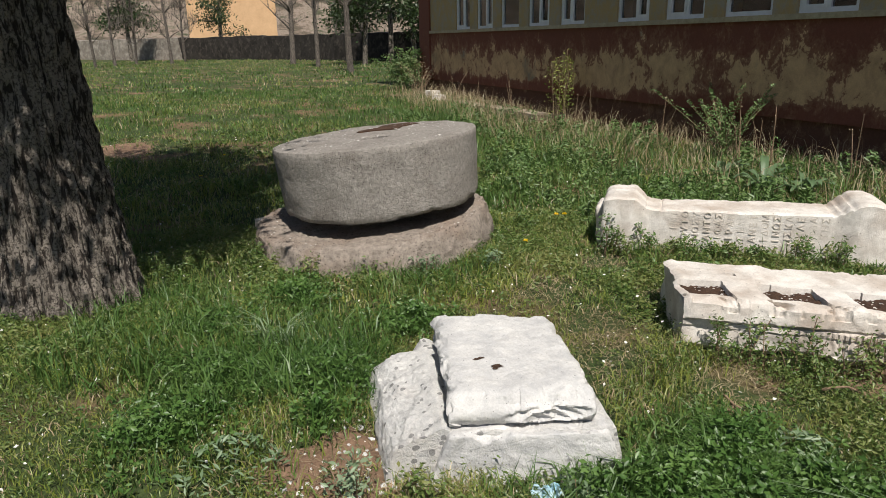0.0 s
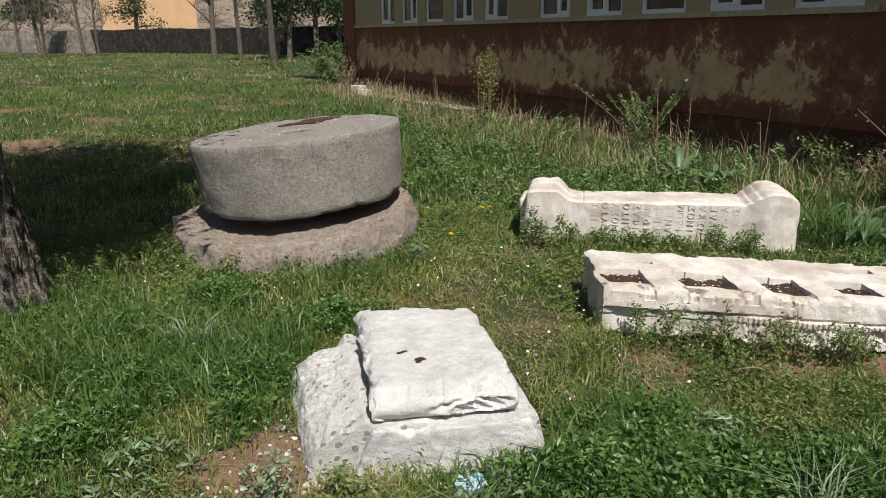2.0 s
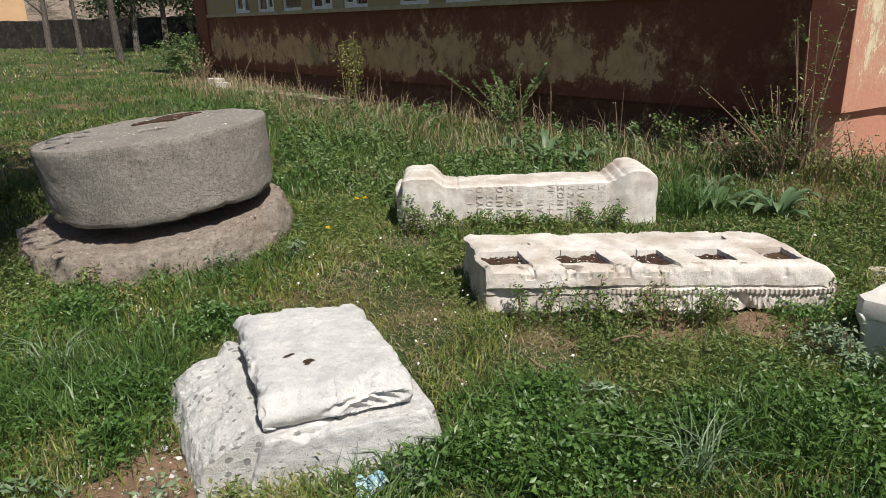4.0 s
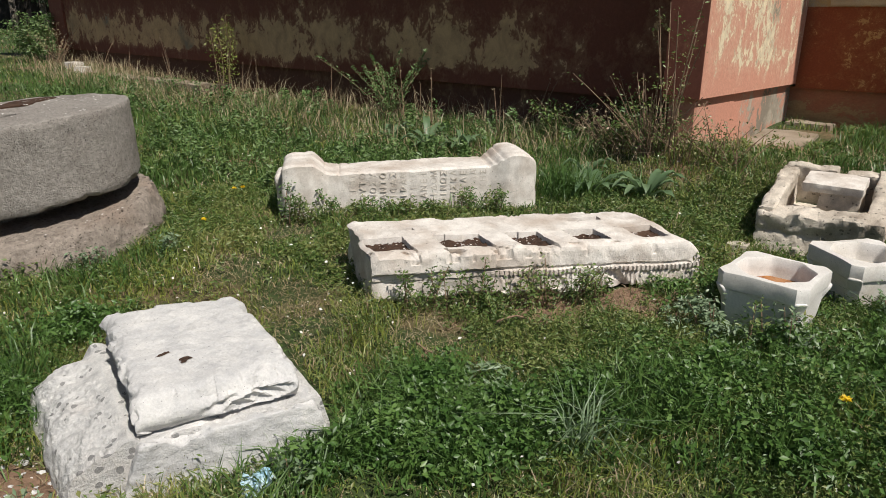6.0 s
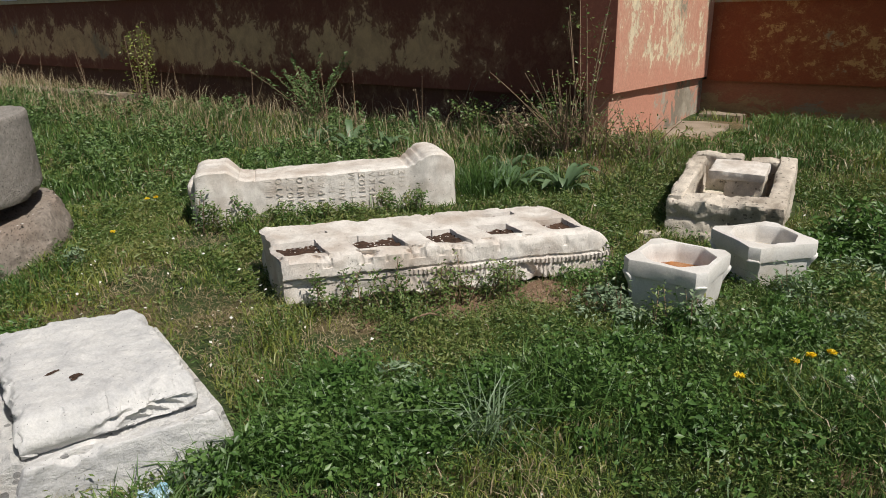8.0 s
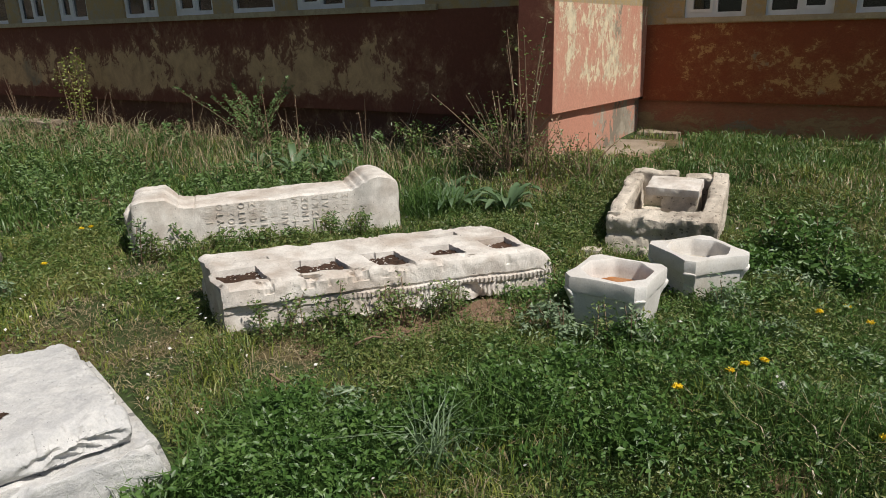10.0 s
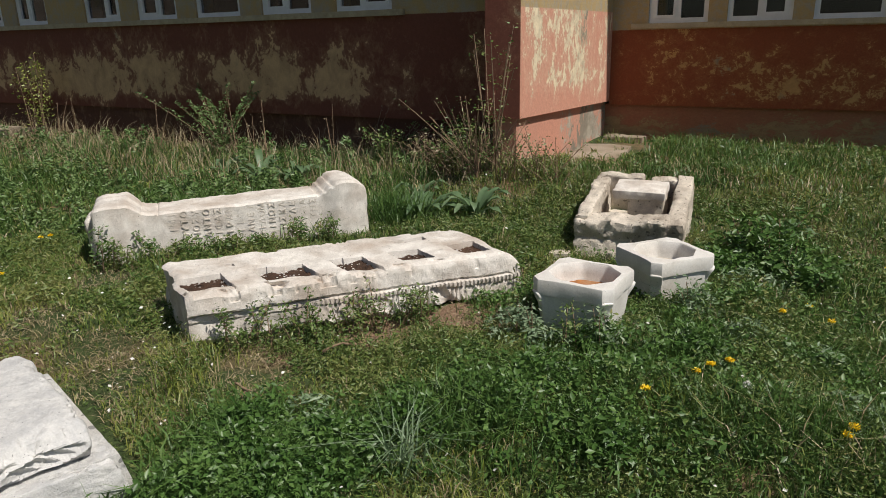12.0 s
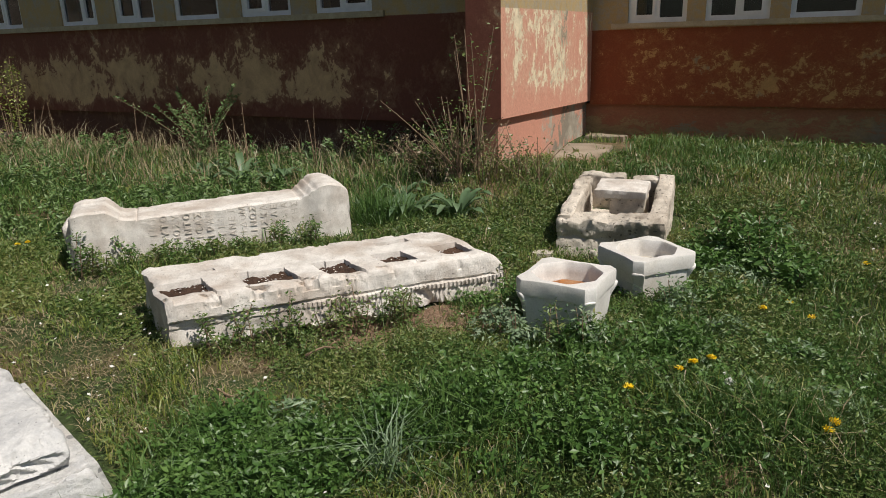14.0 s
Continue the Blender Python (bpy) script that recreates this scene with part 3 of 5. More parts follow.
def build_mill():
    bed = tagged(empty("bed_stone", MC[0] - 0.02, MC[1] - 0.05, -0.20, 20), "rough round brown-grey bed stone half sunk in grass", "millstone")
    bm = disc(0.925, 0.905, 0.46, 0.0, 150, 14)
    for v in bm.verts:
        r = Vector((v.co.x, v.co.y)).length
        if r > 0.8:
            k = 1 + wobble((v.co.x, v.co.y, 0.2), 2.2, 0.05, 4) + 0.055 * math.sin(max(0, min(1, v.co.z / 0.46)) * math.pi) - 0.035
            v.co.x *= k
            v.co.y *= k
    roughen(bm, 3.5, 0.018, 7, 0.022)
    bm.transform(pose(0, 0, 0, *BED_TILT, 0))
    part("drum", bm, ANDESITE, bed, "", True)
    bm = disc(0.40, 0.38, 0.14, 0.0, 64, 3)
    bm.transform(pose(0, 0, 0.40, *BED_TILT, 0))
    part("hub", bm, ANDESITE, bed, "", True)
    top = tagged(empty("millstone", MC[0], MC[1], 0.0, 0), "large grey millstone tilted on its bed stone, petals on top", "millstone")
    bm = disc(0.742, 0.770, 0.515, 0.11, 180, 22)
    for v in bm.verts:
        # a worn lower arris with small breaks
        if v.co.z < 0.05 and math.hypot(v.co.x, v.co.y) > 0.6:
            v.co.z += max(0.0, wobble((v.co.x, v.co.y, 0), 9, 0.05, 3.0))
        if v.co.z > 0.48:
            v.co.z -= 0.02 * math.exp(-((math.hypot(v.co.x, v.co.y) - 0.18) / 0.16) ** 2)
    roughen(bm, 1.6, 0.010, 11, 0.006)
    bm.transform(pose(MILL_OFF[0], MILL_OFF[1], MILL_OFF[2], *MILL_TILT, 0))
    part("drum", bm, BASALT, top, "", True)
    # thin dark sheet on the face, painted for the shadow of a hollow
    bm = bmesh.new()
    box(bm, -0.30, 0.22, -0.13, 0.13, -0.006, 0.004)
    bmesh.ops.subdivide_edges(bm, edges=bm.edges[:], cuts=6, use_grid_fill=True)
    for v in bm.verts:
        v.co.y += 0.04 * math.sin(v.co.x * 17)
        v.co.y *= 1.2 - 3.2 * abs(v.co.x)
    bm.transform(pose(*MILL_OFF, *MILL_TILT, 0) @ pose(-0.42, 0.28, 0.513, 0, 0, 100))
    part("shade_patch", bm, SOIL_SHADE, top, "dark sheet painting the shadow of a hollow in the face")


# tilt of the two stones, degrees about x and y
BED_TILT, MILL_TILT, MILL_OFF = (5.2, -1.5), (4.4, -2.5), (0.03, 0.0, 0.342)
build_mill()


def build_beam():
    th = tagged(empty("carved_beam", 0.08, 1.935, 0.03, 48.5), "weathered marble cornice block with sockets and carved mouldings", "cornice block")
    # v > 0 is the back, v < 0 the carved front
    prof = dense([(0.34, -0.08), (0.35, 0.28), (0.335, 0.308), (0.31, 0.314), (-0.22, 0.312), (-0.246, 0.303), (-0.256, 0.285), (-0.262, 0.212), (-0.253, 0.203), (-0.253, 0.197), (-0.266, 0.190), (-0.266, 0.168), (-0.258, 0.160), (-0.268, 0.07), (-0.23, 0.035), (-0.10, 0.03), (0.0, -0.08)], 0.0105)
    slots = [(-0.845, -0.635), (-0.475, -0.225), (-0.085, 0.095), (0.24, 0.415), (0.585, 0.745)]

    def shape(u, v, z):
        d = 0.0
        top = z > 0.285
        if top:
            for k, (a, b) in enumerate(slots):
                skew = 0.10 * (v + 0.07)
                jag = 0.007 * noise.noise(Vector((u * 6, v * 6, k)))
                if a + jag < u + skew < b + jag and -0.158 + jag < v < 0.002 + jag:
                    d = 0.088
                elif k < 3 and a < u + skew < b and v <= -0.158:
                    d = 0.012 * (1 + noise.noise(Vector((u * 9, v * 9, 3))))
            if 0.34 < u < 0.535 and 0.170 < v < 0.212:
                d = 0.05
            if -0.60 < u < -0.555 and 0.10 < v < 0.135:
                d = 0.05
        out = 0.0
        if v < -0.2:
            worn = float(smooth(-0.32, -0.12, u))
            if 0.166 < z < 0.192:
                # small beads
                out = worn * (0.005 * (1 if math.sin(u * 268) > -0.1 else -0.9))
            elif 0.07 < z <= 0.16:
                # eggs and darts
                ph = ((u * 6.2) % 1.0) - 0.5
                e = math.hypot(ph / 0.30, (z - 0.122) / 0.042)
                out = worn * (0.012 * math.exp(-((e - 1.0) / 0.20) ** 2) + 0.008 * max(0, 1 - e * 1.6) - 0.007 + 0.007 * (1 if abs(abs(ph) - 0.42) < 0.035 else 0))
            if 0.30 < u < 0.50 and z < 0.175:
                out -= 0.035 * max(0.0, 1 - abs(u - 0.42 + 0.8 * (z - 0.12)) / 0.05)
            if u < -0.15 and z < 0.20:
                out -= 0.022 * float(smooth(-0.12, -0.35, u)) * (1 + 1.2 * noise.noise(Vector((u * 7, z * 9, 1))))
        rough = wobble((u, v, z), 3, 0.008, 2) + wobble((u, v, z), 20, 0.0045, 9)
        chip = max(0.0, wobble((u, 0, 0), 3.5, 0.10, 6)) + 0.05 * float(smooth(0.30, 0.55, u)) if z < 0.08 and v < 0.1 else 0.0
        arris = max(0.0, wobble((u, v * 2, 3), 8, 0.045, 12) - 0.003) if z > 0.26 and (v < -0.2 or v > 0.28) else 0.0
        # rounded far end, blunt near end
        e = max(0.0, u - 0.77) / 0.10
        l = max(0.0, -u - 0.83) / 0.045
        drop = (0.075 * e * e + 0.02 * l * l) if z > 0.2 else 0.0
        pull = 1 - 0.07 * e * e - 0.02 * l * l
        wave = 0.020 * noise.noise(Vector((u * 2.6, 5, 2))) if v > 0.2 else 0.0
        x = u - 0.15 * (v - 0.05) + wobble((0, v, z), 5, 0.03, 3) * (0.3 + 0.7 * min(1, abs(u) / 0.86) ** 8) - 0.02
        return (x, (v + wave) * pull - out + (rough if abs(v) > 0.23 else 0) + arris * (1 if v < 0 else -1), z - d + rough * 0.7 + chip - drop - arris * 0.8)

    part("block", sweep(prof, 1.735, 420, shape), MARBLE_OLD, th, "", True)
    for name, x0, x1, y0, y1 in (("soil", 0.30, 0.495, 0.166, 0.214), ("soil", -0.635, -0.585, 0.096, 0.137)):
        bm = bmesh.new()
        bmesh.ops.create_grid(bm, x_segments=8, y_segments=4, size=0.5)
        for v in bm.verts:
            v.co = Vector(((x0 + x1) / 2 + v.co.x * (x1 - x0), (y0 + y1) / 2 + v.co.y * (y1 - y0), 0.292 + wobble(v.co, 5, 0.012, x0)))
        part(name, bm, SOIL_SHADE, th, "dark earth lying in a narrow slot", 2)
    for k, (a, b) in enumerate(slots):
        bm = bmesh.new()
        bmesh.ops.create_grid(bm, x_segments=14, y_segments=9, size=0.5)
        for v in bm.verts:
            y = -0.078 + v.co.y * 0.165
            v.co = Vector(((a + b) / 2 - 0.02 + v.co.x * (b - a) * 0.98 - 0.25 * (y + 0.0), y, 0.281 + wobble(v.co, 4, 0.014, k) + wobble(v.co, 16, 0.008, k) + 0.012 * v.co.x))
        part("soil", bm, SOIL_SHADE, th, "brown earth lying in a socket", 2)


build_beam()

GLYPHS, LETTER_IN = {}, -0.001
LINES = ["ΙΜΙ", "ΟΥΤΟ", "ΝΟΣΥ", "ΑΝΤΟ", "ΑΙΦΑΣ", "ΣΕΙΡΑΝ", "ΤΙΛΑ", "ΣΣΑΝΕΙ", "ΝΙΔΟΜ", "ΟΙΝΩΣ", "ΗΣΚΛ", "ΟΥΚΛΕ", "ΝΙΛΛΑ", "ΤΗΣ"]


def build_altar():
    th = tagged(empty("inscribed_altar", -1.40, 2.635, -0.02, 50.05), "white marble altar lying on its side, carved with Greek letters", "stone altar")
    # local x along the stone, y < 0 the lettered face; (0,0) in the middle of the block
    HL, D = 0.925, 0.36
    prof = dense([(D / 2, -0.1), (D / 2, 0.39), (D / 2 - 0.02, 0.41), (-D / 2 + 0.015, 0.41), (-D / 2, 0.395), (-D / 2, -0.1)], 0.02)

    def shape(u, v, z):
        # flaring head and foot
        left = float(smooth(-HL + 0.34, -HL + 0.20, u))
        right = float(smooth(HL - 0.38, HL - 0.20, u))
        f = left * 0.085 + right * 0.085
        e = max(0.0, abs(u) - HL + (0.17 if u > 0 else 0.09)) / (0.17 if u > 0 else 0.09)
        edge = (1 - math.sqrt(max(0.0, 1 - e * e))) * (0.13 if u > 0 else 0.05)
        step = 0.008 if any(abs(u - HL + k) < 0.011 for k in (0.36, 0.31, 0.26)) or abs(u + HL - 0.30) < 0.008 or abs(u + HL - 0.40) < 0.006 else 0.0
        if v < -D / 2 + 0.02 and z > 0.05:
            # hollow broken from the lower edge of the lettered face
            step += 0.05 * max(0.0, 1 - abs(u - 0.42) / 0.08) if z < 0.16 else 0.0
        w = wobble((u, v, z), 3, 0.008, 3) + wobble((u, v, z), 18, 0.004, 5)
        face = -1 if v < 0 else 1
        zz = z + (f - edge - step if z > 0.2 else 0) + w * (1 if z > 0.2 else 0) + 0.015 * u
        vv = v + face * (f * 0.55 * (1 if abs(v) > D / 2 - 0.03 else abs(v) * 2 / D) - edge * 0.6) + w * 0.6
        return (u + wobble((0, v, z), 5, 0.02, 8), vv, zz)

    part("block", sweep(prof, HL * 2, 180, shape), MARBLE_OLD, th, "", True)
    # raised letters; their darker colour stands for the shadow of the cut
    for k, line in enumerate(LINES):
        for j, ch in enumerate(line):
            if ch not in GLYPHS:
                cu = bpy.data.curves.new("letter", "FONT")
                cu.body, cu.size, cu.extrude, cu.align_x = ch, 0.062, 0.003, "CENTER"
                tmp = bpy.data.objects.new("letter", cu)
                GLYPHS[ch] = bpy.data.meshes.new_from_object(tmp)
                GLYPHS[ch].materials.append(LETTER)
                bpy.data.objects.remove(tmp)
            u, zz = -0.44 + 0.073 * k, 0.375 - 0.052 * (len(line) - 1 - j)
            ob = new("letter", GLYPHS[ch])
            ob.parent = th
            ob.matrix_basis = pose(u + 0.02, -D / 2 + LETTER_IN + 0.002 * math.sin(k * 3 + j), zz, 90, 0, 0) @ pose(0, 0, 0, 0, 0, 90)
    bm = grid_block((0.09, 0.32, 0.40), 0.02, 0.03)
    roughen(bm, 6, 0.02, 4)
    bm.transform(pose(-HL - 0.012, 0.09, -0.02))
    part("foot_moulding", bm, MARBLE_OLD, th, "", True)


build_altar()


def build_cap(name, x, y, z, turn, half, hole, inner, seed, label, rx=0, ry=0):
    th = tagged(empty(name, x, y, z, turn, rx, ry), label, "hollowed capital", group="hollowed capitals")
    H = 0.30

    def outline(s, notch):
        # a square with notched corners, cut into short steps
        pts = []
        for c in range(4):
            a = c * math.pi / 2
            e = [Vector((s, -s + notch)), Vector((s * 0.955, -s * 0.35)), Vector((s * 0.955, s * 0.35)), Vector((s, s - notch))]
            rot = Matrix.Rotation(a, 2)
            pts += [tuple(rot @ q) for q in e]
        return dense(pts, 0.022 * s / half)

    base = outline(half, half * 0.20)
    n = len(base)
    rows = []

    def octo(r):
        out = []
        for px, py in base:
            a = math.atan2(py, px)
            k = math.cos(math.pi / 8) / math.cos(((a + math.pi / 8) % (math.pi / 4)) - math.pi / 8)
            out.append((r * k * math.cos(a), r * k * math.sin(a)))
        return out

    def scaled(k):
        return [(px * k, py * k) for px, py in base]

    levels = [(scaled(0.78), -0.12), (scaled(0.82), 0.02), (scaled(0.88), 0.12), (scaled(0.925), H - 0.086), (scaled(0.99), H - 0.078), (scaled(1.0), H - 0.070), (scaled(1.0), H - 0.008), (scaled(0.985), H), (octo(hole * 1.06), H + 0.002), (octo(hole), H - 0.012), (octo(hole * 0.95), H - 0.10), (octo(hole * 0.7), H - 0.165)]
    bm = bmesh.new()
    for pts, zz in levels:
        rows.append([bm.verts.new((px, py, zz)) for px, py in pts])
    for a in range(len(rows) - 1):
        for i in range(n):
            bm.faces.new((rows[a][i], rows[a][(i + 1) % n], rows[a + 1][(i + 1) % n], rows[a + 1][i]))
    bm.faces.new(rows[-1])
    bm.faces.new(rows[0][::-1])
    bmesh.ops.subdivide_edges(bm, edges=[e for e in bm.edges if e.calc_length() > 0.05], cuts=1, use_grid_fill=True)
    bmesh.ops.recalc_face_normals(bm, faces=bm.faces)
    roughen(bm, 7, 0.004, seed, 0.0015)
    for e in bm.edges:
        e.smooth = e.calc_face_angle(0) < 0.45
    part("block", bm, CAP, th, "", True)
    # a worn leaf under each corner
    for c in range(4):
        a = math.pi / 4 + c * math.pi / 2
        bm = grid_block((1.0, 1.0, 1.0), 0.12, 0.2)
        for v in bm.verts:
            x, y, z = v.co
            r = half * (0.98 + 0.26 * z ** 2.5) + x * 0.04
            wd = 0.030 + 0.05 * z
            v.co = Vector((r * math.cos(a) - y * wd * math.sin(a), r * math.sin(a) + y * wd * math.cos(a), 0.05 + (H - 0.115) * z))
        roughen(bm, 12, 0.006, seed + c)
        part("corner_leaf", bm, CAP, th, "", 2)
    bm = bmesh.new()
    bmesh.ops.create_circle(bm, cap_ends=True, radius=hole * 0.94, segments=20)
    for v in bm.verts:
        v.co.z = H - 0.092 + wobble(v.co, 9, 0.012, seed)
    part("deposit", bm, inner, th, "rust-brown dried deposit" if inner is RUST else "dusty hollow")


build_cap("hollowed_capital", 1.292, 2.22, 0.045, -3, 0.200, 0.168, RUST, 2.0, "white marble capital hollowed into a basin with rusty water stain")
build_cap("hollowed_capital", 1.555, 2.81, 0.03, -42, 0.200, 0.160, LIME, 5.0, "white marble capital hollowed into an empty dry basin")


def build_trough():
    th = tagged(empty("stone_trough", 1.12, 4.03, 0.05, 6.0), "broken weathered limestone trough sunk tilted in grass", "trough")
    m = pose(0, 0, 0.0, 10, 0, 0)

    def wall(name, sx, sy, sz, x, y, z, seed, label=""):
        bm = grid_block((sx, sy, sz), 0.017, 0.016)
        if name == "front_wall":
            for v in bm.verts:
                if v.co.y < 0:
                    v.co.y -= 0.5 * max(0.0, 0.26 - v.co.z)
        if name != "bottom":
            for v in bm.verts:
                v.co.z -= max(0.0, wobble(v.co, 4, 0.045, seed + 20)) * (1 if v.co.z > 0.3 else 0)
        roughen(bm, 4, 0.013, seed, 0.014 if name == "front_wall" else 0.008)
        bm.transform(m @ pose(x, y, z))
        part(name, bm, LIME, th, label, True)

    wall("front_wall", 0.71, 0.16, 0.40, 0.0, -0.36, -0.10, 1)
    wall("side_wall", 0.105, 0.86, 0.41, -0.305, 0.02, -0.10, 2)
    wall("side_wall", 0.115, 0.86, 0.41, 0.30, 0.02, -0.10, 3)
    wall("back_wall", 0.35, 0.09, 0.41, -0.175, 0.42, -0.10, 4)
    wall("back_wall", 0.28, 0.09, 0.38, 0.19, 0.42, -0.10, 6)
    wall("bottom", 0.60, 0.70, 0.10, 0, 0, -0.06, 8)
    inner = tagged(empty("loose_block", 1.12, 4.12, 0.12, 4), "pale loose slab on a stub lying inside the trough", "stone block")
    bm = grid_block((0.37, 0.25, 0.06), 0.016, 0.010)
    roughen(bm, 6, 0.008, 12, 0.006)
    bm.transform(pose(0.0, 0.02, 0.215, 10, 0, 0))
    part("slab", bm, MARBLE_OLD, inner, "", True)
    bm = grid_block((0.26, 0.20, 0.26), 0.03, 0.02)
    roughen(bm, 6, 0.015, 14)
    bm.transform(pose(0.05, 0.03, -0.03))
    part("stub", bm, LIME, inner, "", True)


build_trough()

# ---- big tree ----
TX, TY = -2.56, -1.66


def limb_mesh(bm, pts, radii, segs=10, rough=0.0, seed=0.0):
    rows = []
    for k, (p, r) in enumerate(zip(pts, radii)):
        p = Vector(p)
        d = (Vector(pts[min(k + 1, len(pts) - 1)]) - Vector(pts[max(k - 1, 0)])).normalized()
        a = d.orthogonal().normalized() if k == 0 else (rows_a - d * rows_a.dot(d)).normalized()
        rows_a = a
        b = d.cross(a)
        row = []
        for i in range(segs):
            t = i / segs * math.tau
            dirn = a * math.cos(t) + b * math.sin(t)
            rr = r * (1 + (wobble(p + dirn * r, 3.0, rough, seed) + wobble((dirn.x * 4, dirn.y * 4, p.z * 0.8), 2.5, rough * 1.2, seed) if rough else 0))
            row.append(bm.verts.new(p + dirn * rr))
        rows.append(row)
    for k in range(len(rows) - 1):
        for i in range(segs):
            bm.faces.new((rows[k][i], rows[k][(i + 1) % segs], rows[k + 1][(i + 1) % segs], rows[k + 1][i]))
    bm.faces.new(rows[0][::-1])
    bm.faces.new(rows[-1])


def leaf_cloud(rng, centers, spread, count, size):
    """Small folded leaves round the centers: vertices and triangles."""
    c = centers[rng.integers(0, len(centers), count)]
    p = c + rng.normal(0, 1, (count, 3)) * spread
    a = rng.normal(0, 1, (count, 3))
    a /= np.linalg.norm(a, axis=1, keepdims=True)
    b = np.cross(a, rng.normal(0, 1, (count, 3)))
    b /= np.linalg.norm(b, axis=1, keepdims=True) + 1e-9
    s = size * rng.uniform(0.6, 1.3, (count, 1))
    v = np.stack([p - a * s, p + b * s * 0.45, p + a * s, p - b * s * 0.45], 1).reshape(-1, 3)
    k = np.arange(count)[:, None] * 4
    return v, np.concatenate([k + [0, 1, 2], k + [0, 2, 3]])


def build_tree():
    th = tagged(empty("tree", TX, TY, 0), "old leaning tree with thick fissured grey-brown bark", "tree")
    hs = np.linspace(-0.15, 3.4, 130)
    pts = [(-0.02 * h - 0.01 * h * h, -0.035 * h - 0.012 * h * h, h) for h in hs]
    rad = [0.315 + 0.11 * math.exp(-max(h, 0) * 3.2) - 0.012 * h for h in hs]
    bm = bmesh.new()
    limb_mesh(bm, pts, rad, 150, 0.07, 3.0)
    # bark ridges
    for v in bm.verts:
        c = Vector((v.co.x, v.co.y, 0)) - Vector((-0.02 * v.co.z, -0.035 * v.co.z, 0))
        a = math.atan2(c.y, c.x)
        q = Vector((math.cos(a) * 5.5, math.sin(a) * 5.5, v.co.z * 2.2))
        ridge = abs(noise.noise(q)) ** 0.7 + 0.6 * abs(noise.noise(q * 2.3))
        v.co += c.normalized() * 0.05 * (ridge - 0.35)
    part("trunk", bm, BARK, th, "", True)
    rng = np.random.default_rng(5)
    tips = []
    for k in range(10):
        a = k / 10 * math.tau + rng.uniform(-0.3, 0.3)
        base = Vector(pts[-1]) - Vector((0, 0, rng.uniform(0, 0.5)))
        q = [base]
        d = Vector((math.cos(a) * 0.8 + 0.12, math.sin(a) * 0.8 + 0.22, 0.8)).normalized()
        for s in range(5):
            q.append(q[-1] + d * 0.55)
            d = (d + Vector(rng.normal(0, 0.18, 3)) + Vector((0, 0, 0.05))).normalized()
            tips.append(q[-1])
        bm = bmesh.new()
        limb_mesh(bm, q, [0.15 - 0.025 * s for s in range(6)], 8)
        part("limb", bm, BARK, th, "", True)
    centers = np.array([tuple(t) for t in tips[1:]])
    low = []
    for dx, dy, z0 in ((1.7, -0.25, 3.0), (1.5, 0.45, 3.1), (1.2, -0.8, 3.2), (1.35, 0.55, 3.2)):
        q = [Vector(pts[-1]) * 0.8 + Vector((0, 0, 0.0))]
        for k in range(1, 6):
            q.append(q[0] + Vector((dx * k / 5, dy * k / 5, (z0 + 0.35 - q[0].z) * k / 5 + 0.12 * math.sin(k))))
            low.append(tuple(q[-1]))
        bm = bmesh.new()
        limb_mesh(bm, q, [0.09 - 0.013 * k for k in range(6)], 8)
        part("limb", bm, BARK, th, "", True)
    centers = np.concatenate([centers, np.array(low)])
    v, t = leaf_cloud(rng, centers, 0.33, 50000, 0.062)
    v[:, 2] = np.maximum(v[:, 2], 2.55 + 0.2 * np.sin(v[:, 0] * 9))
    tri_mesh("crown", v, t, WEED, th)


build_tree()


# ---- plants ----
RNG = np.random.default_rng(11)
EYE = (2.2, -1.0)               # middle of the trodden strip beside the stones


def lattice(seed, cell):
    """A smooth random field of the plan, 0 to 1."""
    g = np.random.default_rng(seed).random((97, 97))

    def at(x, y):
        u, v = np.asarray(x) / cell + 500.3, np.asarray(y) / cell + 500.7
        i, j = np.floor(u).astype(int), np.floor(v).astype(int)
        a, b = u - i, v - j
        a, b = a * a * (3 - 2 * a), b * b * (3 - 2 * b)
        i, j, i1, j1 = i % 97, j % 97, (i + 1) % 97, (j + 1) % 97
        return (g[i, j] * (1 - a) + g[i1, j] * a) * (1 - b) + (g[i, j1] * (1 - a) + g[i1, j1] * a) * b

    return at


lump, patch, speck, field = lattice(1, 0.45), lattice(2, 1.3), lattice(3, 0.16), lattice(4, 2.6)
# things that stand on the ground: middle, half sizes, turn
STANDING = [(-0.16, 0.08, 0.46, 0.42, 68), (0.10, 1.955, 0.84, 0.26, 48.5), (-1.40, 2.635, 0.92, 0.2, 50), (1.295, 2.205, 0.16, 0.16, -18), (1.555, 2.80, 0.16, 0.16, -26), (1.125, 4.08, 0.36, 0.42, -5)]
BARE = [(0.1, 1.12, 0.2), (-0.38, 0.78, 0.24), (-0.10, -0.60, 0.30), (0.72, 1.98, 0.22), (0.40, 1.70, 0.24), (0.92, 2.12, 0.20), (-0.75, 0.98, 0.18), (-1.27, 1.0, 0.22), (-0.1, 1.35, 0.16), (1.30, 1.63, 0.1), (-0.85, 1.5, 0.15), (-8.6, -1.5, 0.6), (-1.5, 1.6, 0.25), (0.25, 5.75, 0.4), (-2.2, 5.3, 0.35)]


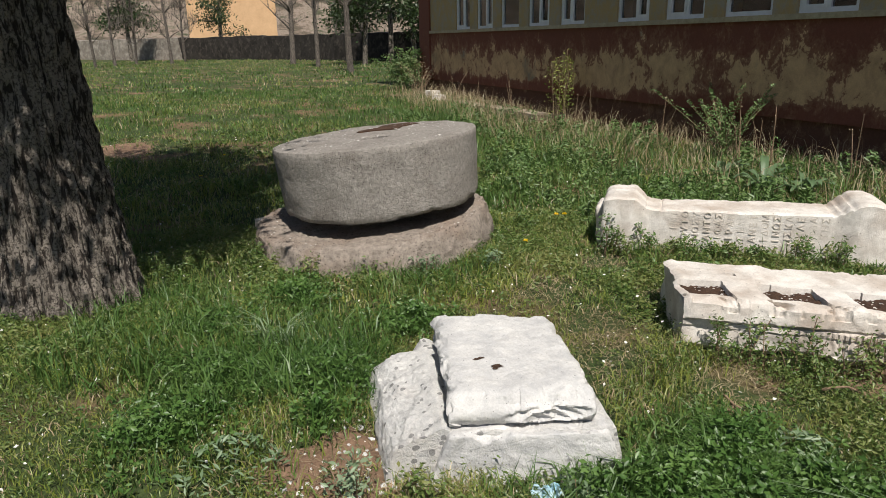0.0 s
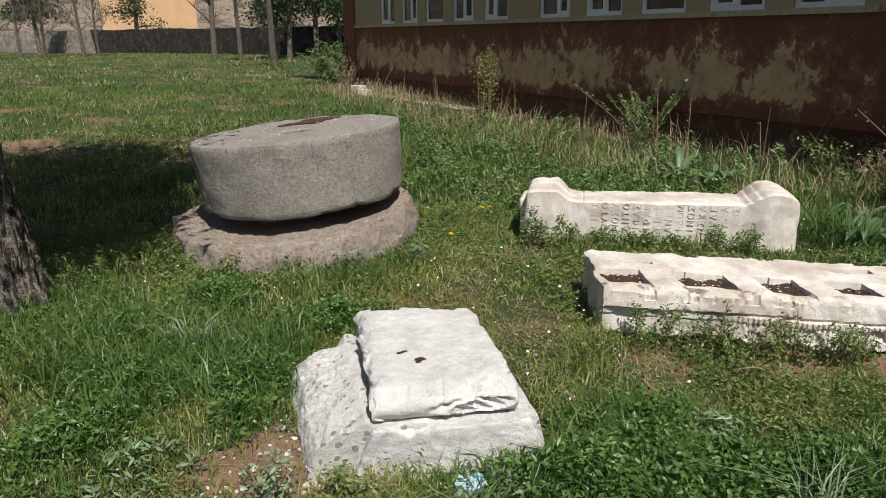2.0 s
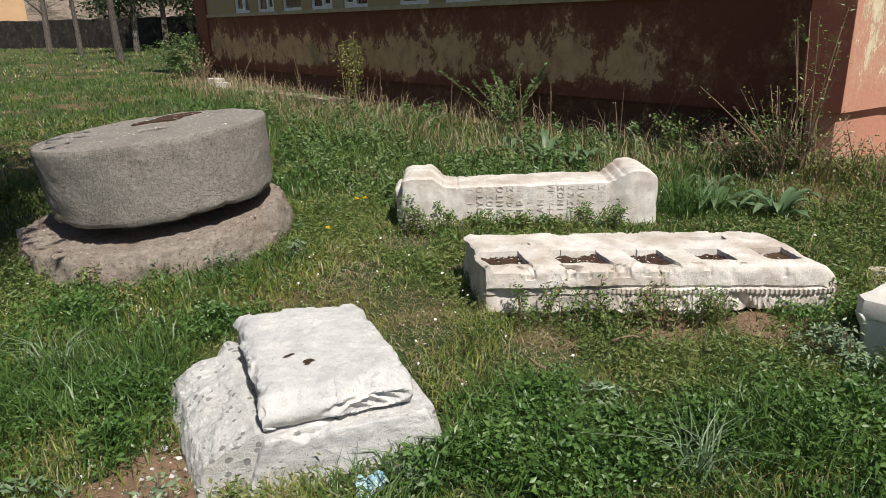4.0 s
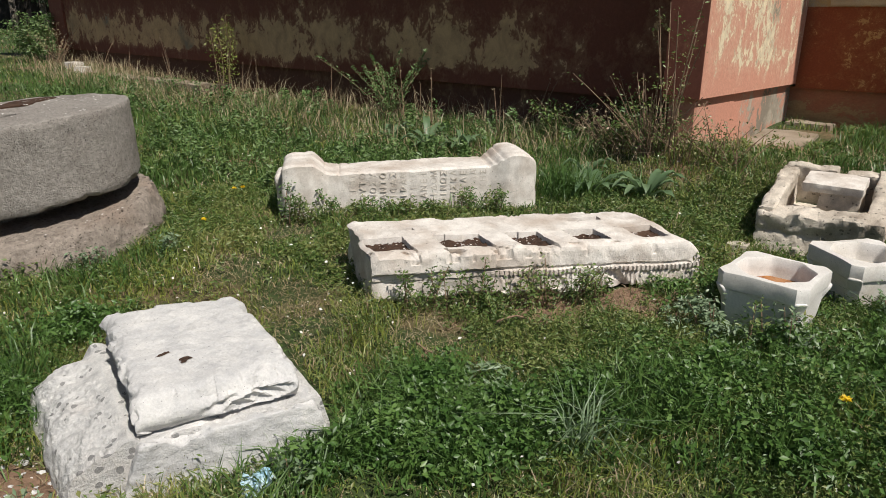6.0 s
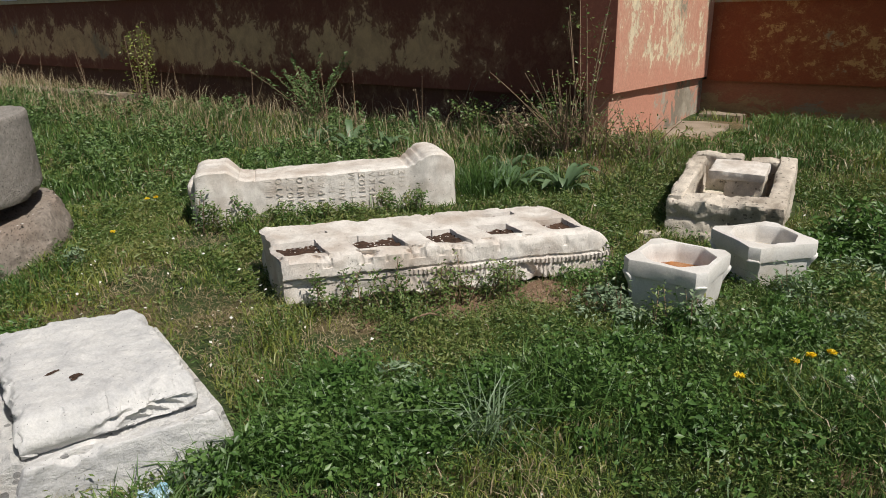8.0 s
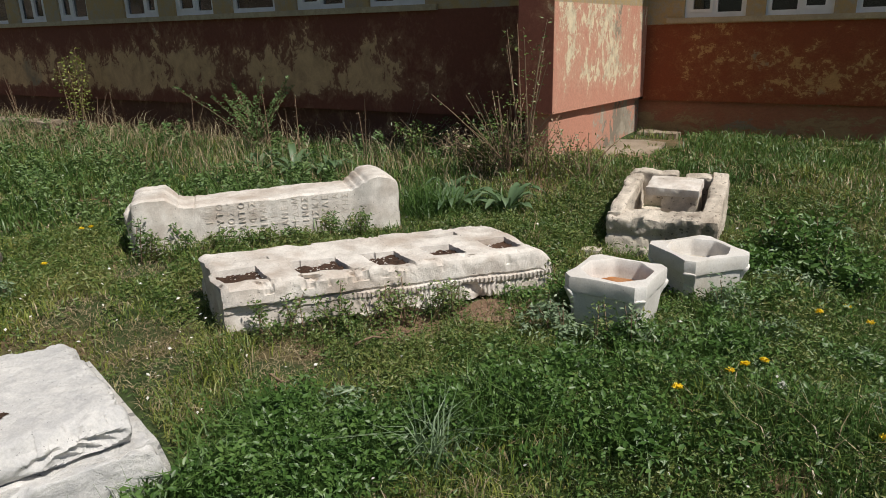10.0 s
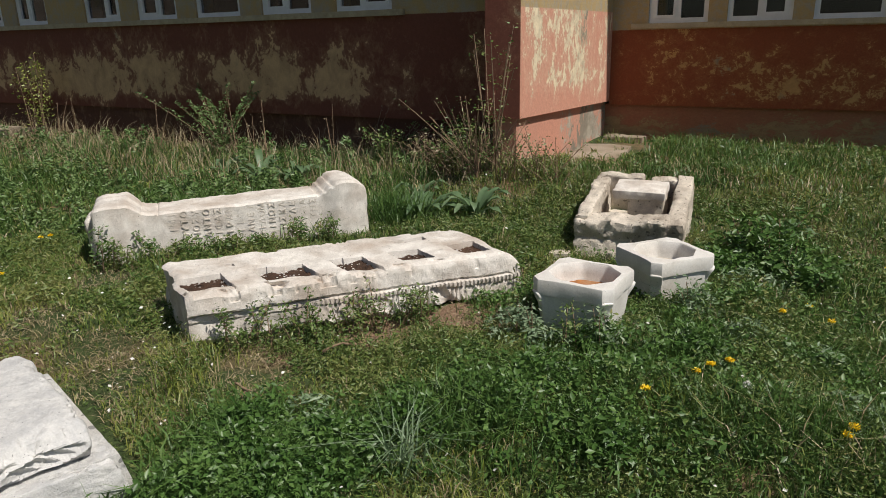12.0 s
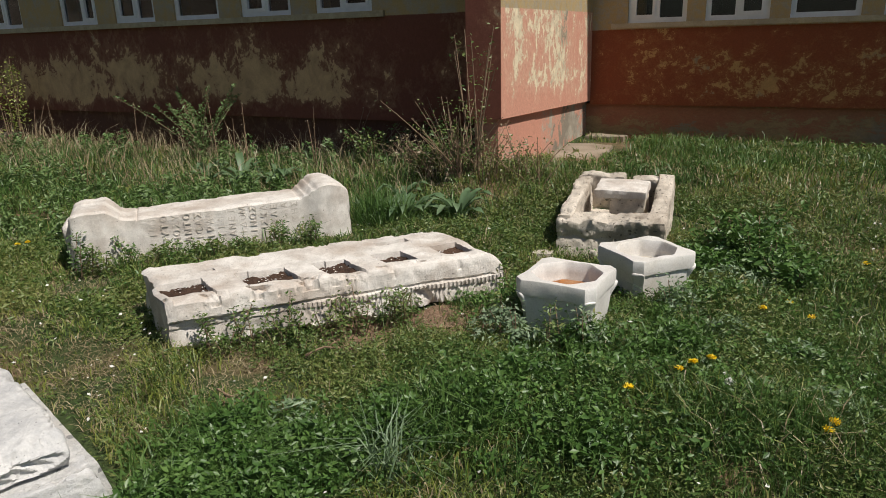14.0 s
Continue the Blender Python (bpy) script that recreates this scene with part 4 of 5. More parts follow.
BROAD = [(0.49, 0.10, 0.07, 26), (0.51, 0.29, 0.07, 34), (0.59, 0.40, 0.07, 40), (0.58, 0.60, 0.20, 260), (0.80, 0.78, 0.20, 240), (0.45, 0.75, 0.16, 120), (0.75, 0.55, 0.16, 140), (0.52, 0.42, 0.10, 60), (1.0, 0.98, 0.18, 120), (-0.75, -0.50, 0.18, 170), (-1.05, -0.95, 0.22, 150), (-1.6, -0.9, 0.25, 150), (-1.25, 0.1, 0.2, 110), (-1.9, -0.4, 0.25, 130), (-0.9, 1.9, 0.22, 90), (-0.42, -0.62, 0.10, 40), (1.0, 2.3, 0.2, 90), (1.25, 1.25, 0.3, 160), (1.6, 1.6, 0.3, 140), (1.85, 2.1, 0.3, 130),
         (1.45, 1.98, 0.15, 90), (-0.6, -1.2, 0.25, 120), (2.2, 1.6, 0.35, 170), (2.3, 2.1, 0.35, 160), (1.7, 1.2, 0.3, 140), (1.3, 1.5, 0.25, 90), (2.0, 2.7, 0.4, 160), (2.1, 3.4, 0.4, 160)]


def free(x, y):
    ok = (np.hypot(x - MC[0], y - MC[1]) > 0.86) & (np.hypot(x - TX, y - TY) > 0.33)
    for cx, cy, hx, hy, turn in STANDING:
        c, s = math.cos(radians(turn)), math.sin(radians(turn))
        u, v = (x - cx) * c + (y - cy) * s, -(x - cx) * s + (y - cy) * c
        ok &= (abs(u) > hx) | (abs(v) > hy)
    house = ((x > BX0) & (x < PX0) & (y > W1 + 0.04)) | ((x > PX0 + 0.02) & (x < PX1 + 0.02) & (y > PY + 0.05)) | ((x > PX1) & (y > W2 + 0.04))
    ok &= ~house & ~((x > PX1) & (x < 0.55) & (y > 6.0) & (speck(x, y) > 0.3))
    return ok


def bareness(x, y):
    b = np.zeros_like(x)
    for cx, cy, r in BARE:
        b = np.maximum(b, smooth(r * 1.3, r * 0.5, np.hypot(x - cx, y - cy)))
    return b


def scatter(r0, r1, per_m2, a0=72, a1=198):
    area = 0.5 * radians(a1 - a0) * (r1 * r1 - r0 * r0)
    n = int(area * per_m2)
    r, a = np.sqrt(RNG.uniform(r0 * r0, r1 * r1, n)), RNG.uniform(radians(a0), radians(a1), n)
    x, y = EYE[0] + r * np.cos(a), EYE[1] + r * np.sin(a)
    k = free(x, y)
    return x[k], y[k]


def blades(x, y, h, w, lean, z=None):
    """Bent grass blades: vertices and triangles."""
    n = len(x)
    z = gz(x, y) - 0.01 if z is None else z
    a, b = RNG.uniform(0, math.tau, n), RNG.uniform(0, math.tau, n)
    side = np.stack([np.cos(a), np.sin(a), 0 * a], 1) * (w / 2)[:, None]
    d = np.stack([np.cos(b), np.sin(b), 0 * b], 1) * (lean * h)[:, None]
    p = np.stack([x, y, z], 1)
    up = np.zeros((n, 3))
    up[:, 2] = h
    mid, tip = p + up * 0.6 + d * 0.3, p + up * (1 - 0.25 * np.minimum(lean, 1.6))[:, None] + d
    v = np.stack([p - side, p + side, mid - side * 0.8, mid + side * 0.8, tip], 1).reshape(-1, 3)
    k = np.arange(n)[:, None] * 5
    return v, np.concatenate([k + [0, 1, 2], k + [1, 3, 2], k + [2, 3, 4]])


def flat_leaves(p, size, tilt, ratio=0.55):
    """Small oval leaves that face mostly upwards."""
    n = len(p)
    a = RNG.uniform(0, math.tau, n)
    nrm = np.stack([RNG.normal(0, 1, n) * tilt, RNG.normal(0, 1, n) * tilt, np.ones(n)], 1)
    nrm /= np.linalg.norm(nrm, axis=1, keepdims=True)
    u = np.stack([np.cos(a), np.sin(a), 0 * a], 1)
    u -= nrm * (u * nrm).sum(1, keepdims=True)
    u /= np.linalg.norm(u, axis=1, keepdims=True)
    v = np.cross(nrm, u)
    s = size[:, None]
    sag = nrm * s * 0.25
    q = np.stack([p - u * s, p - u * s * 0.1 + v * s * ratio - sag * 0.0, p + u * s - sag, p - u * s * 0.1 - v * s * ratio, p - u * s * 0.1 - sag * 0.7], 1).reshape(-1, 3)
    k = np.arange(n)[:, None] * 5
    return q, np.concatenate([k + [0, 4, 1], k + [4, 2, 1], k + [0, 3, 4], k + [3, 2, 4]])


def merge(lots):
    vs, ts, k = [], [], 0
    for v, t in lots:
        vs.append(v)
        ts.append(t + k)
        k += len(v)
    return np.concatenate(vs), np.concatenate(ts)


def stuff(name, lots, mat, label, category):
    v, t = merge(lots)
    return tagged(tri_mesh(name, v, t, mat, shade=2), label, category, kind="stuff")


def build_grass():
    thin, lush, straw, moss = [], [], [], []
    for r0, r1, n, w, hh in ((1.6, 3.6, 6000, 0.0046, 0.070), (3.6, 6.2, 3200, 0.0060, 0.068), (6.2, 10, 1300, 0.009, 0.08), (10, 20, 430, 0.011, 0.075), (20, 62, 34, 0.030, 0.08)):
        x, y = scatter(r0, r1, n)
        bare, L, P = bareness(x, y), lump(x, y), patch(x, y)
        keep = RNG.random(len(x)) > np.maximum(bare * 0.90, 0.4 * smooth(0.5, 0.2, P) * smooth(0.55, 0.2, L))
        x, y, L, P = x[keep], y[keep], L[keep], P[keep]
        h = hh * (0.45 + 1.3 * L * L + 0.5 * P) * RNG.uniform(0.5, 1.4, len(x))
        dry = RNG.random(len(x)) < (0.09 if r0 < 10 else 0.025) + 0.16 * smooth(0.55, 0.2, P) + 0.10 * smooth(2.5, 5, y) + 0.16 * smooth(-4, -9, x) * smooth(0.45, 0.75, field(x, y))
        dry &= RNG.random(len(x)) < 0.55 + 0.45 * smooth(-2.0, 0.5, x + y * 0.5)
        spot = np.zeros_like(x)
        for cx, cy, r in ((1.15, 1.33, 0.2), (1.42, 1.60, 0.22), (-0.04, 1.42, 0.28), (0.25, 1.25, 0.25), (-1.3, 0.6, 0.3), (0.95, 1.55, 0.18), (2.0, 1.9, 0.25), (1.7, 1.35, 0.2), (-0.6, 1.2, 0.25), (1.6, 1.1, 0.14)):
            spot = np.maximum(spot, np.exp(-((x - cx) ** 2 + (y - cy) ** 2) / (r * r)))
        h = h * (1 - 0.6 * spot) * (1 + 0.4 * smooth(1.7, 2.5, x) * smooth(3.6, 2.6, y))
        yel = (RNG.random(len(x)) < (0.55 if r0 < 10 else 0.05) * smooth(0.6, 0.25, P) + 0.75 * spot) & ~dry
        lean = RNG.uniform(0.1, 1.1, len(x))
        wid = w * RNG.uniform(0.6, 1.4, len(x))
        dark = (RNG.random(len(x)) < 0.1 + 0.25 * smooth(0.5, 0.75, P) + 0.5 * smooth(1.4, 2.4, x) + (0.25 + 0.5 * smooth(0.6, 0.3, field(x, y)) if r0 >= 6 else 0)) & ~dry & ~yel
        for sel, lot in ((dry, straw), (yel, moss), (dark, lush), (~dry & ~yel & ~dark, thin)):
            lot.append(blades(x[sel], y[sel], h[sel], wid[sel], lean[sel] * (1.3 if lot is straw else 1)))
    # thinner grass on the trodden side
    for r0, r1, n, w, hh in ((0.0, 4.0, 700, 0.010, 0.07), (4.0, 10, 160, 0.02, 0.08)):
        x, y = scatter(r0, r1, n, 198, 432)
        thin.append(blades(x, y, hh * RNG.uniform(0.4, 1.3, len(x)), w * RNG.uniform(0.6, 1.4, len(x)), RNG.uniform(0.2, 1.2, len(x))))
    x, y = scatter(0.0, 1.65, 4500)
    thin.append(blades(x, y, 0.08 * RNG.uniform(0.4, 1.3, len(x)), 0.007 * RNG.uniform(0.6, 1.4, len(x)), RNG.uniform(0.2, 1.2, len(x))))
    # thick bluish tufts
    for cx, cy, r, n, h in ((-1.15, -0.75, 0.6, 1500, 0.24), (-0.8, -0.45, 0.35, 600, 0.2), (-2.0, -1.2, 0.45, 800, 0.2), (-1.5, -1.4, 0.4, 600, 0.2), (-0.62, 3.55, 0.22, 420, 0.32), (-0.35, 3.75, 0.4, 600, 0.2), (-1.1, 4.2, 0.5, 500, 0.2), (0.2, 4.6, 0.7, 900, 0.13), (-1.9, 0.3, 0.35, 700, 0.16), (1.15, 1.1, 0.2, 380, 0.2), (0.4, 0.62, 0.25, 500, 0.16), (-2.05, 2.2, 0.3, 500, 0.2), (-2.2, 0.75, 0.5, 800, 0.15), (0.5, -0.15, 0.2, 420, 0.16), (0.38, 0.2, 0.16, 300, 0.15), (1.5, 5.6, 1.2, 1300, 0.13), (2.2, 6.6, 1.2, 1700, 0.17), (3.4, 5.4, 1.4, 1300, 0.15), (0.9, 7.0, 0.7, 700, 0.2)):
        a, d = RNG.uniform(0, math.tau, n), r * RNG.random(n) ** 0.6
        x, y = cx + d * np.cos(a), cy + d * np.sin(a)
        k = free(x, y)
        x, y = x[k], y[k]
        lush.append(blades(x, y, h * RNG.uniform(0.4, 1.15, len(x)), RNG.uniform(0.004, 0.010, len(x)), RNG.uniform(0.1, 1.4, len(x))))
    # longer grass before the wall
    n = 9000
    x, y = RNG.uniform(-11, -0.8, n), RNG.uniform(2.6, 5.6, n)
    k = free(x, y) & (y > 0.25 * (-x) + 0.6) & (patch(x + 7, y) > 0.3)
    x, y = x[k], y[k]
    lush.append(blades(x, y, RNG.uniform(0.08, 0.28, len(x)), RNG.uniform(0.005, 0.011, len(x)), RNG.uniform(0.2, 1.4, len(x))))
    # bent dry stalks by the wall
    n = 5200
    x, y = RNG.uniform(-13.5, -0.5, n), W1 - 0.15 - 1.6 * RNG.random(n) ** 1.6
    k = free(x, y)
    x, y = x[k], y[k]
    straw.append(blades(x, y, RNG.uniform(0.12, 0.5, len(x)) * RNG.uniform(0.5, 1.1, len(x)), RNG.uniform(0.004, 0.009, len(x)), RNG.uniform(0.1, 1.3, len(x))))
    # litter of dead straw on bare patches
    for cx, cy, r in BARE:
        n = int(2400 * r)
        a, d = RNG.uniform(0, math.tau, n), r * 1.2 * np.sqrt(RNG.random(n))
        x, y = cx + d * np.cos(a), cy + d * np.sin(a)
        k = free(x, y)
        straw.append(blades(x[k], y[k], RNG.uniform(0.02, 0.05, k.sum()), np.full(k.sum(), 0.004), RNG.uniform(1.0, 3.0, k.sum())))
    stuff("grass", thin, GRASS, "short green spring grass with uneven tufts", "grass")
    stuff("tall_grass", lush, DARKGRASS, "thick dark green tufts of tall grass", "grass")
    stuff("dry_grass", straw, STRAW, "dry straw-coloured stalks among the grass", "dry grass")
    stuff("yellow_grass", moss, MOSS, "yellowish green low grass", "grass")


def build_weeds():
    lots = []
    for r0, r1, n, size in ((1.6, 3.6, 900, 0.0072), (3.6, 6.2, 400, 0.0098), (6.2, 12, 60, 0.018)):
        cx, cy = scatter(r0, r1, n)
        k = (RNG.random(len(cx)) > bareness(cx, cy) * 0.9) & (RNG.random(len(cx)) < 0.06 + 1.1 * smooth(0.35, 0.65, lump(cx + 3, cy)) * smooth(0.25, 0.55, patch(cx, cy)) + 0.2 * lump(cx, cy))
        cx, cy = cx[k], cy[k]
        m = 34 if r0 < 6 else 14
        rad = RNG.uniform(0.03, 0.10, len(cx)).repeat(m)
        hgt = (0.03 + 0.05 * smooth(1.4, 2.4, cx) + 0.18 * lump(cx, cy) ** 1.5 * RNG.uniform(0.5, 1.2, len(cx))).repeat(m)
        a, d = RNG.uniform(0, math.tau, len(rad)), np.sqrt(RNG.random(len(rad)))
        x, y = cx.repeat(m) + rad * d * np.cos(a), cy.repeat(m) + rad * d * np.sin(a)
        z = gz(x, y) + hgt * (1 - 0.6 * d * d) * RNG.uniform(0.35, 1, len(x))
        lots.append(flat_leaves(np.stack([x, y, z], 1), size * RNG.uniform(0.4, 2.0, len(x)), 1.5, 0.33))
    stuff("low_weeds", lots, WEED, "low broad-leaved weeds and clover in the grass", "weeds")
    # taller leafy weeds between the stones and the wall
    lots = []
    n = 340
    cx, cy = RNG.uniform(-9.5, -1.2, n), RNG.uniform(2.2, 5.3, n)
    k = free(cx, cy) & (cy > 0.25 * (-cx) + 1.2 - 0.6) & (patch(cx, cy + 5) > 0.25)
    for x0, y0 in zip(cx[k], cy[k]):
        h = RNG.uniform(0.12, 0.34)
        m = int(34 + h * 90)
        t = RNG.uniform(0.15, 1, m)
        a = RNG.uniform(0, math.tau, m)
        ln = RNG.normal(0, 0.2, 2)
        rr = 0.075 * (1.15 - t * 0.7)
        p = np.stack([x0 + ln[0] * h * t + rr * np.cos(a), y0 + ln[1] * h * t + rr * np.sin(a), gz(x0, y0) + h * t], 1)
        lots.append(flat_leaves(p, RNG.uniform(0.016, 0.034, m), 0.8, 0.38))
    stuff("tall_weeds", lots, TALLWEED, "leafy knee-high weeds before the wall", "weeds")
    # broad leaves in patches
    lots = []
    for cx, cy, r, n in BROAD:
        m = 11
        a, d = RNG.uniform(0, math.tau, n), r * abs(RNG.normal(0, 0.85, n))
        x0, y0 = (cx + d * np.cos(a)).repeat(m), (cy + d * np.sin(a)).repeat(m)
        hh = (0.05 + 0.12 * RNG.random(n) * np.exp(-0.5 * d / r)).repeat(m)
        x, y = x0 + RNG.normal(0, 0.03, n * m), y0 + RNG.normal(0, 0.03, n * m)
        k = free(x, y)
        z = gz(x, y) + hh * RNG.uniform(0.6, 1, n * m)
        lots.append(flat_leaves(np.stack([x, y, z], 1)[k], RNG.uniform(0.007, 0.0195, n * m)[k], 0.75, 0.5))
        k = free(x0, y0)
        h = hh[k] * RNG.uniform(0.5, 1.5, k.sum())
        lots.append(blades(x0[k] + RNG.normal(0, 0.04, k.sum()), y0[k] + RNG.normal(0, 0.04, k.sum()), h, RNG.uniform(0.003, 0.007, k.sum()), RNG.uniform(0.1, 1.3, k.sum())))
    stuff("broad_weeds", lots, LEAFY, "dense patches of bright broad-leaved weeds", "weeds")
    # grey-green rosettes
    lots = []
    for cx, cy, r, m in ((2.05, 2.3, 0.13, 160), (1.78, 2.55, 0.14, 140), (2.35, 2.15, 0.12, 120), (2.0, 3.0, 0.25, 220), (1.05, 1.95, 0.16, 170), (1.25, 1.86, 0.12, 120), (2.45, 1.7, 0.16, 140), (0.62, 0.9, 0.14, 120), (-0.2, -1.0, 0.2, 160)):
        a, d = RNG.uniform(0, math.tau, m), np.sqrt(RNG.random(m))
        x, y = cx + r * d * np.cos(a), cy + r * d * np.sin(a)
        lots.append(flat_leaves(np.stack([x, y, gz(x, y) + 0.04 + 0.11 * (1 - d * d) * RNG.uniform(0.5, 1, m)], 1), RNG.uniform(0.012, 0.026, m), 0.7, 0.3))
    # a tussock of long arching blades
    for cx, cy, m in ((1.10, 0.80, 90), (-1.3, -0.62, 60)):
        x, y = cx + RNG.normal(0, 0.035, m), cy + RNG.normal(0, 0.035, m)
        lots.append(blades(x, y, RNG.uniform(0.16, 0.30, m), RNG.uniform(0.004, 0.008, m), RNG.uniform(0.5, 1.5, m)))
    stuff("grey_weeds", lots, GREYLEAF, "pale grey-green weeds in the grass", "weeds")


def sprig(x, y, h, leaves, size, mat, seed, name="sprig", label="thin leafy sprig", bend=0.25, stems=3, spread=0.12, taper=0.5):
    """A plant of a few thin stems set with leaves."""
    rng = np.random.default_rng(seed)
    z = float(gz(x, y))
    th = tagged(empty(name, x, y, z), label, "plant")
    lots = []
    for s in range(stems):
        d = rng.normal(0, bend, 2)
        hh = h * rng.uniform(0.65, 1.0)
        o = rng.normal(0, spread * 0.35, 2)
        pts = [(o[0] + d[0] * hh * (t ** 1.4), o[1] + d[1] * hh * (t ** 1.4), hh * t - 0.02) for t in np.linspace(0, 1, 7)]
        bm = bmesh.new()
        limb_mesh(bm, pts, [0.006 * h ** 0.5 * (1 - 0.75 * k / 6) + 0.0012 for k in range(7)], 5)
        part("stem", bm, STEM, th)
        t = rng.uniform(0.2, 1.0, leaves)
        a = rng.uniform(0, math.tau, leaves)
        rr = spread * (1.05 - taper * t) * rng.uniform(0.2, 1, leaves)
        p = np.stack([o[0] + d[0] * hh * t ** 1.4 + rr * np.cos(a), o[1] + d[1] * hh * t ** 1.4 + rr * np.sin(a), hh * t + rng.normal(0, 0.01, leaves)], 1)
        lots.append(flat_leaves(p, size * rng.uniform(0.6, 1.3, leaves), 0.9, 0.42))
    v, t = merge(lots)
    tri_mesh("leaves", v, t, mat, th, shade=2)
    return th


def dock(x, y, seed, n=12, size=0.30):
    """A rosette of long arching leaves."""
    rng = np.random.default_rng(seed)
    th = tagged(empty("dock_plant", x, y, float(gz(x, y))), "dock plant with long dark green arching leaves", "plant")
    for k in range(n):
        a = k / n * math.tau + rng.uniform(-0.3, 0.3)
        L, wd, lift = size * rng.uniform(0.7, 1.2), size * rng.uniform(0.11, 0.18), rng.uniform(0.8, 1.9)
        bm = bmesh.new()
        rows = []
        for i in range(9):
            t = i / 8
            r, z = L * t * (0.9 - 0.1 * t), L * lift * (t - 0.75 * t * t)
            w = wd * math.sin(math.pi * min(1, 0.08 + t * 0.92)) ** 0.8 * 0.6 + 0.002
            rows.append([bm.verts.new((math.cos(a) * r - math.sin(a) * s * w, math.sin(a) * r + math.cos(a) * s * w, z + abs(s) * w * 0.35 + 0.008 * math.sin(i * 2.1 + s * 2))) for s in (-1, -0.5, 0, 0.5, 1)])
        for i in range(8):
            for j in range(4):
                bm.faces.new((rows[i][j], rows[i][j + 1], rows[i + 1][j + 1], rows[i + 1][j]))
        part("leaf", bm, DOCKLEAF, th, "", 2)


def dandelion(x, y, h, seed, head=YELLOW, label="yellow dandelion flower on a thin stalk"):
    rng = np.random.default_rng(seed)
    th = tagged(empty("dandelion", x, y, float(gz(x, y))), label, "flower", group="dandelions")
    bm = bmesh.new()
    limb_mesh(bm, [(0, 0, 0), (0.01, 0, h * 0.5), (0, 0.01, h)], [0.0022, 0.002, 0.0018], 5)
    part("stalk", bm, WEED, th)
    p = rng.normal(0, 1, (60, 3))
    p /= np.linalg.norm(p, axis=1, keepdims=True)
    if head is YELLOW:
        p[:, 2] = abs(p[:, 2]) * 0.45
    v, t = flat_leaves(p * 0.014 + [0, 0.01, h], np.full(60, 0.010), 0.8, 0.4)
    tri_mesh("flower_head", v, t, head, th)


build_grass()
build_weeds()
for k, (x, y, h) in enumerate(((1.96, 1.735, 0.12), (2.02, 1.805, 0.12), (1.91, 1.695, 0.10), (1.765, 1.465, 0.11), (2.446, 1.475, 0.13), (2.43, 1.445, 0.11), (2.169, 2.52, 0.13), (2.38, 2.515, 0.13), (2.654, 3.489, 0.08), (-2.05, 1.28, 0.1), (-2.5, 1.9, 0.14), (-2.56, 1.86, 0.13), (2.28, 2.75, 0.1), (3.2, 4.6, 0.12), (-4.2, 1.6, 0.12), (-6.0, -0.6, 0.1), (-7.2, -0.2, 0.1))):
    dandelion(x, y, h, k)
dandelion(2.106, 1.60, 0.12, 77, PETAL, "white dandelion seed head")

# sprigs before the cornice block and the altar
for k in range(22):
    u = -0.66 + 0.062 * k + RNG.uniform(-0.03, 0.03)
    c, s = math.cos(radians(48.5)), math.sin(radians(48.5))
    v = -0.33 - 0.06 * RNG.random()
    if u < 0.35:
        sprig(0.08 + u * c - v * s, 1.935 + u * s + v * c, RNG.uniform(0.16, 0.30), 46, 0.012, WEED, 100 + k, "sprig", "thin green sprig growing against the marble", 0.2, 3, 0.05, 0.3)
for k in range(15):
    u = -0.88 + 0.11 * k + RNG.uniform(-0.04, 0.04)
    c, s = math.cos(radians(50)), math.sin(radians(50))
    v = -0.30 - 0.10 * RNG.random()
    sprig(-1.43 + u * c - v * s, 2.60 + u * s + v * c, RNG.uniform(0.14, 0.26) * (1.35 if k < 4 else 1), 60, 0.015, WEED if k % 3 else DARKGRASS, 200 + k, "sprig", "leafy weed growing against the altar", 0.2, 3, 0.07, 0.3)
for k, (x, y, h) in enumerate(((1.13, 1.95, 0.24), (1.33, 1.90, 0.26), (1.47, 1.94, 0.25), (1.02, 2.1, 0.2), (1.75, 2.52, 0.2), (0.95, 2.35, 0.2), (0.52, 0.05, 0.14), (0.30, -0.42, 0.16), (0.1, -0.62, 0.2), (-2.1, 0.15, 0.16), (-1.98, 0.5, 0.18), (-2.25, -0.25, 0.18), (-1.9, 0.95, 0.16))):
    sprig(x, y, h, 50, 0.014, WEED if k % 2 else GREYLEAF, 300 + k, "sprig", "leafy weed standing beside a stone", 0.25, 4, 0.07, 0.2)
for k, (x, y, n, s) in enumerate(((-0.50, 3.70, 13, 0.42), (-0.08, 3.82, 12, 0.36), (-0.75, 4.1, 10, 0.28), (-2.75, 4.35, 13, 0.40), (-2.3, 4.35, 12, 0.34), (-3.5, 4.6, 10, 0.32), (1.95, 3.55, 12, 0.2), (2.1, 4.1, 14, 0.24))):
    dock(x, y, 40 + k, n, s)
for k, (x, y, h) in enumerate(((1.93, 3.55, 0.30), (2.12, 3.45, 0.32), (2.05, 3.75, 0.34), (2.25, 3.2, 0.22), (1.85, 3.25, 0.2))):
    sprig(x, y, h, 90, 0.024, LEAFY, 350 + k, "leafy_weed", "tall broad-leaved green weed beside the capitals", 0.35, 6, 0.12, 0.2)
